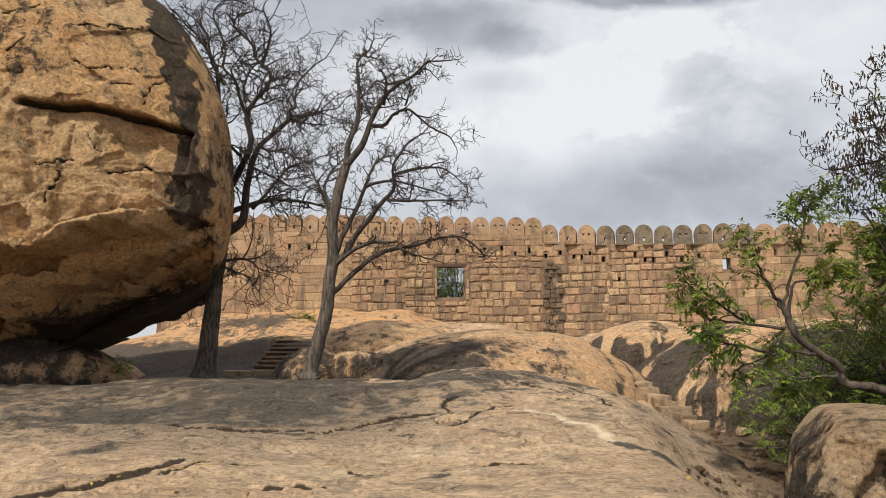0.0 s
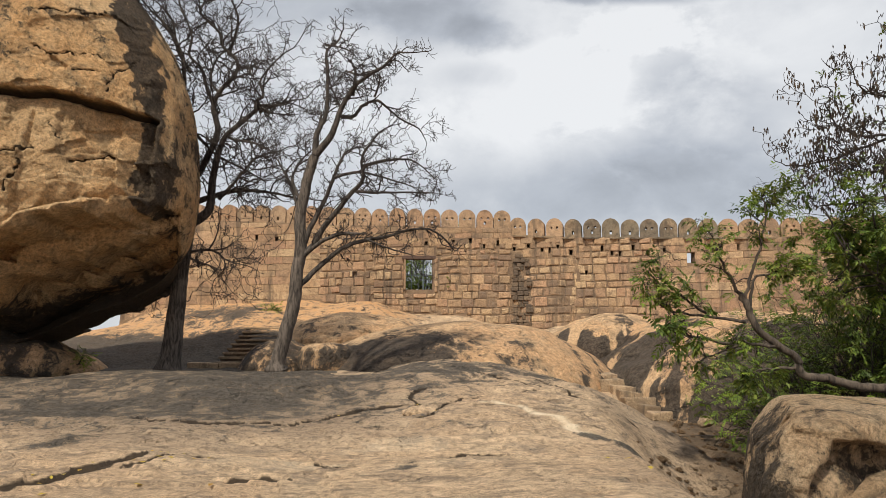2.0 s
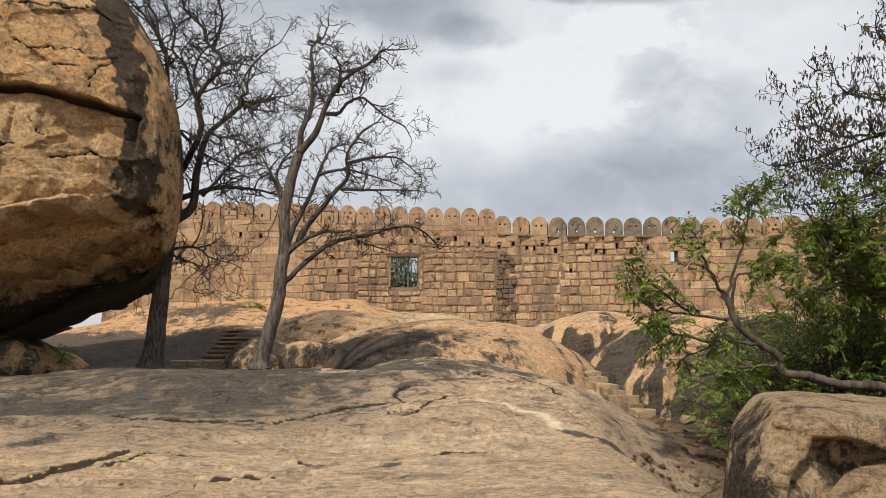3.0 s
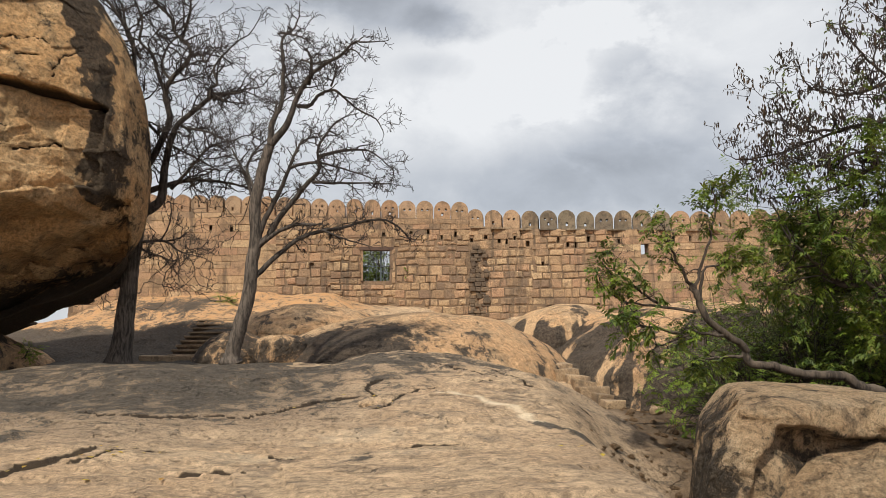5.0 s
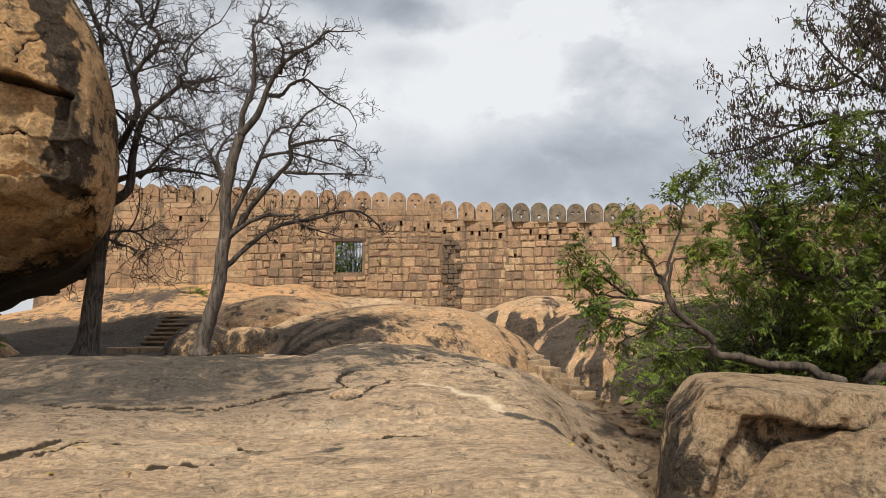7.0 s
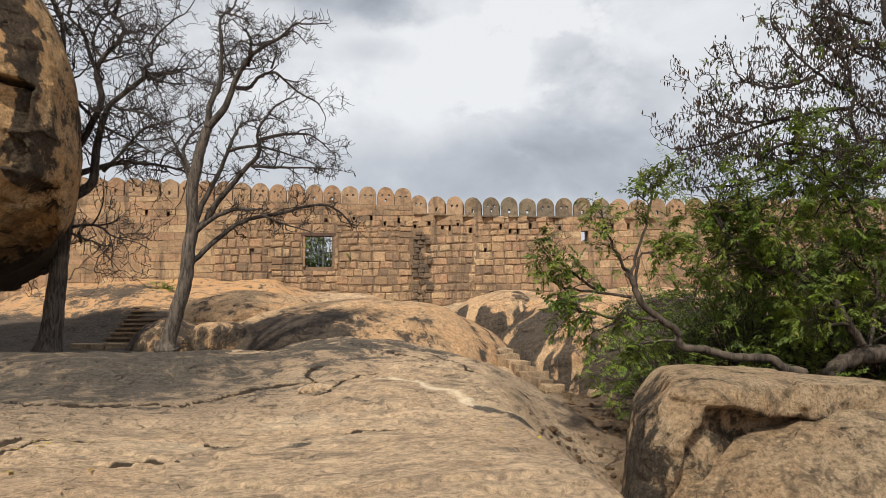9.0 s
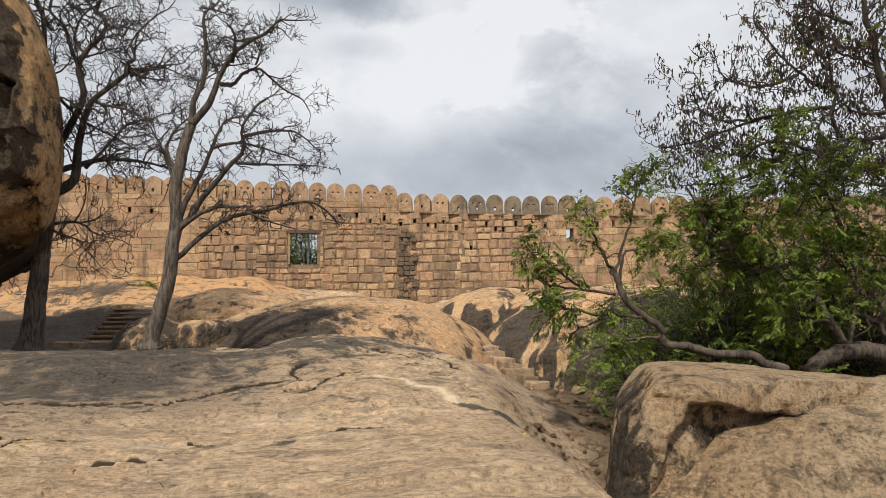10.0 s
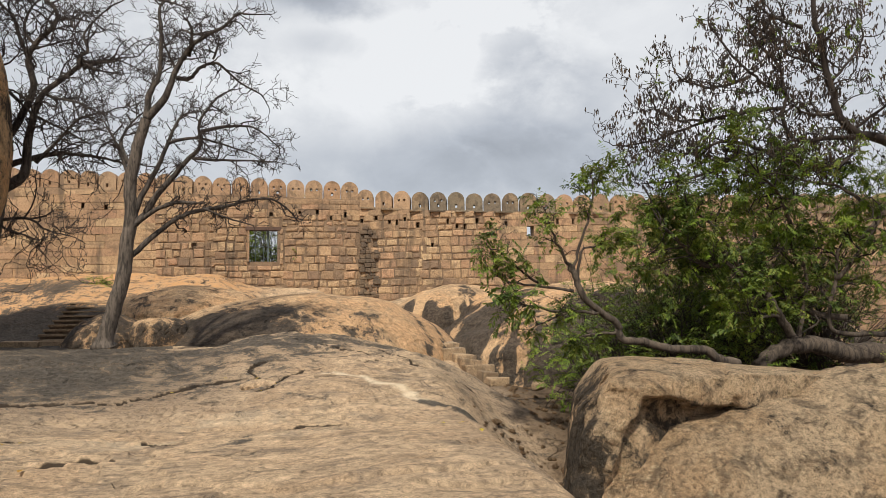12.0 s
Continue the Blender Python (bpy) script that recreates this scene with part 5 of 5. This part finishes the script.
class LeafyTree:
    """Limbs of the spreading tree, on upright planes at several depths, with leaves and pods on the twigs."""

    def __init__(self):
        self.rng = random.Random(77)
        self.foot = Vector((14.3, 12.4, -0.40))
        self.low, self.high, self.twigs = Tubes(), Tubes(), Tubes()
        self.tips = []

    def limb(self, kind, y, spread, r0, r1, pts):
        r, n = self.rng, len(pts) - 1
        lean = r.uniform(-spread, spread)
        path = [Vector((x, y + lean * (i / n) ** 1.2, z)) - self.foot for i, (x, z) in enumerate(pts)]
        curve, radii = curve_through(path, r0, r1, r, 0.02)
        (self.high if kind == "high" else self.low).add(curve, radii, 12 if r0 > 0.15 else 8)
        found = []
        if kind == "high":
            twigs_along(self.twigs, found, curve, radii, 3, 0.105, 0.62, 0.02, 2, r, 0.42, 0.10, 0.008)
        elif kind == "low":
            if r0 < 0.2:
                twigs_along(self.twigs, found, curve, radii, len(curve) // 3, 0.14, 0.9, 0.02, 2, r, 0.35, 0.08, 0.005)
                found = [(p + Vector((0, 0.7, 0)), w) if r.random() < 0.5 else (p, w) for p, w in found]
        elif kind == "near" and r0 < 0.05:
            twigs_along(self.twigs, found, curve, radii, int(len(curve) * 0.45), 0.11, 0.36, 0.012, 2, r, 0.4, 0.05, 0.004)
        self.tips += [(kind, p, w) for p, w in found]

    def high_limb(self, r0, r1, *pts):
        self.limb("high", 12.6, 1.3, r0 * 0.7, r1, pts)

    def low_limb(self, r0, r1, *pts):
        self.limb("low", 12.4, 0.0 if r0 > 0.2 else 0.9, r0, r1, pts)

    def near_limb(self, r0, r1, *pts):
        self.limb("near", 11.3, 0.3, r0, r1, pts)

    def finish(self):
        r = self.rng
        tree = tagged(new("leafy_tree"), "spreading tree with feathery green leaves and dry pods", "tree")
        tree.location = self.foot
        under(new("trunk", self.low.mesh("trunk", M_BARK_R)), tree)
        under(new("upper_limb", self.high.mesh("upper_limb", M_TWIG)), tree)
        under(new("crown", self.twigs.mesh("crown", M_TWIG)), tree)
        green, highlit, pods = Leaves(), Leaves(), Leaves()
        for kind, p, w in self.tips:
            x, z = p.x + self.foot.x, p.z + self.foot.z
            if kind == "high":
                leafy = 0.05 + 0.75 * float(smooth(5.1, 4.1, np.array([z + 0.3 * math.sin(x * 2.3)]))[0])
                leafy = leafy if x > 8.4 else 0.05
            else:
                leafy = 1.0 if kind == "low" else 0.4
            if r.random() < leafy:
                # yellow-green highlights of the crown are put into leaf colour, most around this spot
                glow = float(np.exp(-((x - 11.3) / 1.3) ** 2 - ((z - 3.5) / 0.7) ** 2))
                bright = r.random() < (0.16 if kind == "low" else 0.12) + 0.5 * glow
                for _ in range(4 if kind == "low" else 2):
                    (highlit if bright else green).spray(p - w * r.uniform(0, 0.2), w + Vector([r.gauss(0, 0.7) for _ in range(3)]), r, 0.24 if kind != "high" else 0.16, 5, 0.092 if kind != "high" else 0.07, 0.020)
            if kind == "high" and r.random() < 0.9:
                for _ in range(r.randint(2, 4)):
                    way = Vector((r.gauss(0, 0.25), r.gauss(0, 0.25), r.choice((-1, -1, 1)))).normalized()
                    pods.leaf(p + Vector([r.gauss(0, 0.04) for _ in range(3)]), way, Vector((r.gauss(0, 1), r.gauss(0, 1), 0)), r.uniform(0.08, 0.14), 0.019)
        under(new("foliage", green.mesh("foliage", M_LEAF)), tree)
        under(new("highlit_foliage", highlit.mesh("highlit_foliage", M_BRIGHT_LEAF)), tree)
        under(new("seed_crown", pods.mesh("seed_crown", M_POD)), tree)


def leafy_tree():
    tree = LeafyTree()
    tree.low_limb(0.24, 0.13, (14.10, -0.07), (12.79, 0.70), (11.88, 0.76), (11.17, 0.93), (10.65, 0.94), (10.12, 0.81), (9.68, 0.54))
    tree.low_limb(0.1, 0.025, (10.65, 1.02), (10.26, 1.53), (10.02, 1.91), (9.46, 2.28), (9.05, 2.57), (8.55, 2.53), (8.10, 2.89), (7.59, 3.32))
    tree.low_limb(0.04, 0.02, (10.26, 1.53), (9.76, 1.54), (9.32, 1.48))
    tree.low_limb(0.05, 0.02, (9.46, 2.28), (9.20, 2.78), (8.72, 3.34), (8.10, 3.67))
    tree.low_limb(0.07, 0.06, (11.90, 1.48), (11.40, 1.56), (11.11, 1.69), (10.85, 1.90))
    tree.low_limb(0.06, 0.03, (12.89, 1.12), (11.65, 1.19), (11.51, 1.56), (11.74, 2.27), (11.91, 2.92))
    tree.low_limb(0.06, 0.02, (10.65, 1.02), (10.98, 1.75), (11.18, 2.56), (10.69, 3.37))
    tree.low_limb(0.05, 0.02, (11.74, 2.27), (12.35, 3.04), (12.70, 3.77))
    tree.near_limb(0.09, 0.05, (8.45, 0.71), (8.01, 0.82), (7.80, 0.98), (7.15, 1.00), (6.59, 1.14), (6.17, 1.21), (6.11, 1.46), (5.57, 1.85), (5.39, 2.22), (5.26, 2.47))
    tree.near_limb(0.035, 0.012, (6.13, 1.30), (5.76, 1.29), (5.42, 1.23))
    tree.near_limb(0.035, 0.012, (5.88, 1.63), (5.24, 1.67), (4.70, 1.49))
    tree.near_limb(0.03, 0.01, (5.32, 2.03), (4.72, 2.10), (4.13, 2.23), (3.82, 2.54))
    tree.near_limb(0.03, 0.01, (4.72, 2.13), (4.56, 2.27), (4.33, 2.41), (4.01, 2.72))
    tree.near_limb(0.03, 0.012, (5.39, 2.22), (5.55, 2.76), (6.17, 2.76))
    tree.near_limb(0.03, 0.01, (5.33, 2.37), (5.51, 2.95), (5.70, 3.64), (5.66, 4.04))
    tree.near_limb(0.03, 0.01, (5.26, 2.47), (4.94, 2.94), (4.75, 3.33))
    tree.near_limb(0.03, 0.01, (5.15, 1.65), (4.45, 1.80), (3.95, 1.90))
    tree.high_limb(0.17, 0.05, (14.52, 4.73), (13.42, 5.32), (12.62, 5.47), (12.22, 5.87), (12.12, 6.36), (11.95, 6.90), (11.92, 7.45), (11.74, 7.88), (11.86, 8.91))
    tree.high_limb(0.08, 0.02, (12.90, 5.42), (11.45, 5.23), (10.97, 5.21), (10.48, 4.94), (9.60, 4.80), (9.01, 4.66))
    tree.high_limb(0.07, 0.015, (10.98, 5.27), (10.80, 5.73), (10.91, 6.22), (10.44, 6.31), (10.05, 6.53), (9.66, 6.79), (9.29, 7.13), (8.98, 7.45))
    tree.high_limb(0.06, 0.015, (12.22, 5.87), (11.37, 5.80), (11.03, 5.95))
    tree.high_limb(0.06, 0.012, (10.84, 5.91), (10.01, 5.81), (9.07, 5.58), (8.35, 5.32), (7.72, 5.17), (7.45, 5.22))
    tree.high_limb(0.04, 0.012, (8.85, 5.56), (8.36, 5.48), (7.93, 5.58), (7.68, 5.74), (7.53, 6.03))
    tree.high_limb(0.06, 0.015, (11.92, 7.45), (11.69, 7.32), (11.45, 7.73), (11.20, 8.20))
    tree.high_limb(0.06, 0.015, (12.14, 6.61), (12.38, 6.81), (13.03, 7.54), (13.00, 8.06))
    tree.high_limb(0.06, 0.015, (10.05, 6.53), (9.57, 6.34), (8.89, 6.17), (8.24, 6.25))
    tree.high_limb(0.06, 0.015, (10.91, 6.22), (10.77, 6.79), (10.18, 7.36), (10.0, 7.6))
    tree.high_limb(0.06, 0.015, (11.45, 7.73), (10.77, 7.78), (10.08, 7.97))
    tree.high_limb(0.06, 0.015, (10.48, 4.94), (9.49, 5.14), (8.68, 4.87), (8.2, 4.85))
    tree.high_limb(0.06, 0.015, (9.60, 4.80), (8.79, 4.41), (8.1, 4.38))
    tree.high_limb(0.06, 0.015, (12.46, 5.45), (13.18, 6.07), (14.12, 7.03))
    tree.high_limb(0.05, 0.015, (11.95, 6.90), (11.13, 6.94), (10.43, 7.01))
    tree.high_limb(0.06, 0.02, (12.75, 5.41), (12.11, 4.76), (11.23, 4.49), (10.38, 4.34))
    tree.low_limb(0.05, 0.02, (12.70, 3.77), (12.2, 4.25), (11.4, 4.45))
    tree.low_limb(0.05, 0.02, (10.69, 3.37), (10.2, 4.0), (9.5, 4.3))
    tree.low_limb(0.05, 0.02, (12.35, 3.04), (13.1, 3.9), (13.6, 4.4))
    tree.low_limb(0.22, 0.15, (14.10, -0.07), (14.35, 1.6), (14.60, 3.2), (14.52, 4.73))
    tree.finish()


leafy_tree()


def bush(name, centre, size, count, rng, material, label, leaf=0.085):
    """A shrub: stems from one root, each ending in feathered leaves."""
    x, y, z = centre
    shrub = tagged(new(name), label, "bush", group="shrubs in the gully" if name == "bush" else "")
    shrub.location = (x, y, z)
    stems, leaves, tips = Tubes(), Leaves(), []
    for _ in range(count):
        way = Vector((rng.gauss(0, 0.8) * size[0], rng.gauss(0, 0.7) * size[1], abs(rng.gauss(0.8, 0.35)) * size[2])).normalized()
        reach = rng.uniform(0.55, 1.0) * (abs(way.x) * size[0] + abs(way.y) * size[1] + abs(way.z) * size[2])
        shoot(stems, Vector((rng.gauss(0, 0.06), rng.gauss(0, 0.06), 0)), way, reach, 0.014, 1, rng, tips, 0.18, 0.05, (3, 5))
    for p, w in tips:
        for _ in range(3):
            leaves.spray(p - w * rng.uniform(0, 0.2), w + Vector([rng.gauss(0, 0.7) for _ in range(3)]), rng, leaf * 3, 5, leaf, leaf * 0.2)
    under(new("branchwork", stems.mesh("branchwork", M_TWIG)), shrub)
    under(new("foliage", leaves.mesh("foliage", material)), shrub)


bush("bush", (7.9, 14.6, -0.25), (1.7, 1.3, 1.3), 60, random.Random(41), M_BRIGHT_LEAF, "bright green feathery shrub at the gully's edge")
bush("bush", (10.2, 15.0, -0.3), (2.2, 1.5, 2.5), 100, random.Random(42), M_LEAF, "dense green shrub behind the granite block")
bush("bush", (13.4, 15.2, -0.3), (2.4, 1.5, 3.3), 110, random.Random(43), M_LEAF, "dense green shrub behind the granite block")
bush("bush", (12.0, 16.2, -0.3), (2.6, 1.5, 3.6), 110, random.Random(44), M_LEAF, "dense green shrub behind the granite block")
bush("bush", (8.7, 14.1, -0.3), (1.3, 1.0, 2.3), 60, random.Random(48), M_LEAF, "dark green shrub behind the spreading tree's low branch")
bush("tuft", (-9.2, 20.6, 1.15), (0.30, 0.25, 0.35), 4, random.Random(45), M_BRIGHT_LEAF, "small green weed beside the boulder", 0.07)
bush("tuft", (-5.8, 31.0, 3.1), (0.4, 0.3, 0.3), 8, random.Random(46), M_BRIGHT_LEAF, "small green weed at the wall's foot", 0.07)
bush("tree_beyond", (0.7, 37.6, 2.9), (1.6, 0.7, 3.4), 110, random.Random(47), M_BRIGHT_LEAF, "green tree seen through the window", 0.14)


# ---- litter ----
def leaf_litter():
    r = random.Random(61)
    leaves = Leaves()
    spots = [(pts, 0.10, 9) for pts in CRACKS[:3]]
    for pts, spread, count in spots:
        for _ in range(count):
            a, b = r.choice(list(zip(pts, pts[1:])))
            t = r.random()
            x, y = a[0] + (b[0] - a[0]) * t + r.gauss(0, spread), a[1] + (b[1] - a[1]) * t + r.gauss(0, spread)
            way = Vector((r.gauss(0, 1), r.gauss(0, 1), r.uniform(-0.1, 0.5))).normalized()
            leaves.leaf(Vector((x, y, height_at(x, y) + 0.012)), way, Vector((0, 0, 1)), r.uniform(0.05, 0.10), r.uniform(0.015, 0.03))
    for x, y in ((-3.9, 7.1), (-3.5, 7.2), (-1.9, 7.3), (-2.6, 7.4), (2.3, 8.7), (2.45, 8.4), (-3.6, 7.9), (2.5, 7.6)):
        leaves.leaf(Vector((x, y, height_at(x, y) + 0.015)), Vector((r.gauss(0, 1), r.gauss(0, 1), 0.3)).normalized(), Vector((0, 0, 1)), 0.10, 0.03)
    tagged(new("leaf_litter", leaves.mesh("leaf_litter", M_YELLOW)), "scattered yellow fallen leaves on the granite", "leaves", kind="stuff")


def gully_rubble():
    """Small broken stones on the floor of the gully."""
    r = random.Random(63)
    bm = bmesh.new()
    for _ in range(260):
        y = r.uniform(9.5, 18.5)
        x = r.gauss(5.6 if y > 12 else 4.6, 0.55) + 0.05 * (y - 12)
        size = abs(r.gauss(0.0, 0.035)) + 0.012
        ground_z = height_at(x, y) + size * 0.25
        made = bmesh.ops.create_icosphere(bm, subdivisions=2, radius=size)["verts"]
        for v in made:
            v.co = Vector((v.co.x * r.uniform(0.8, 1.3), v.co.y * r.uniform(0.8, 1.3), v.co.z * r.uniform(0.5, 0.9))) + Vector((x, y, ground_z))
    tagged(part("rubble", bm, M_SOIL, None), "small broken stones on the gully floor", "stones", kind="stuff")


leaf_litter()
gully_rubble()
lumpy("pale_stone", (6.35, 15.6, 0.05), (0.17, 0.14, 0.12), knobby(171, 0.2), M_STEP, 24, 36, 0, "pale loose stone in the gully")
lumpy("flat_stone", (0.15, 11.75, 0.60), (0.27, 0.20, 0.10), knobby(175, 0.12), M_SLAB, 40, 60, 12, "flat loose granite flake in the crack")


# ---- separate stones of the wall, nearest the window and the scar ----
for verts, faces in SINGLE_STONES:
    under(new("stone", mesh_from("stone", verts, faces, M_STONE, shade=False)), WALL)
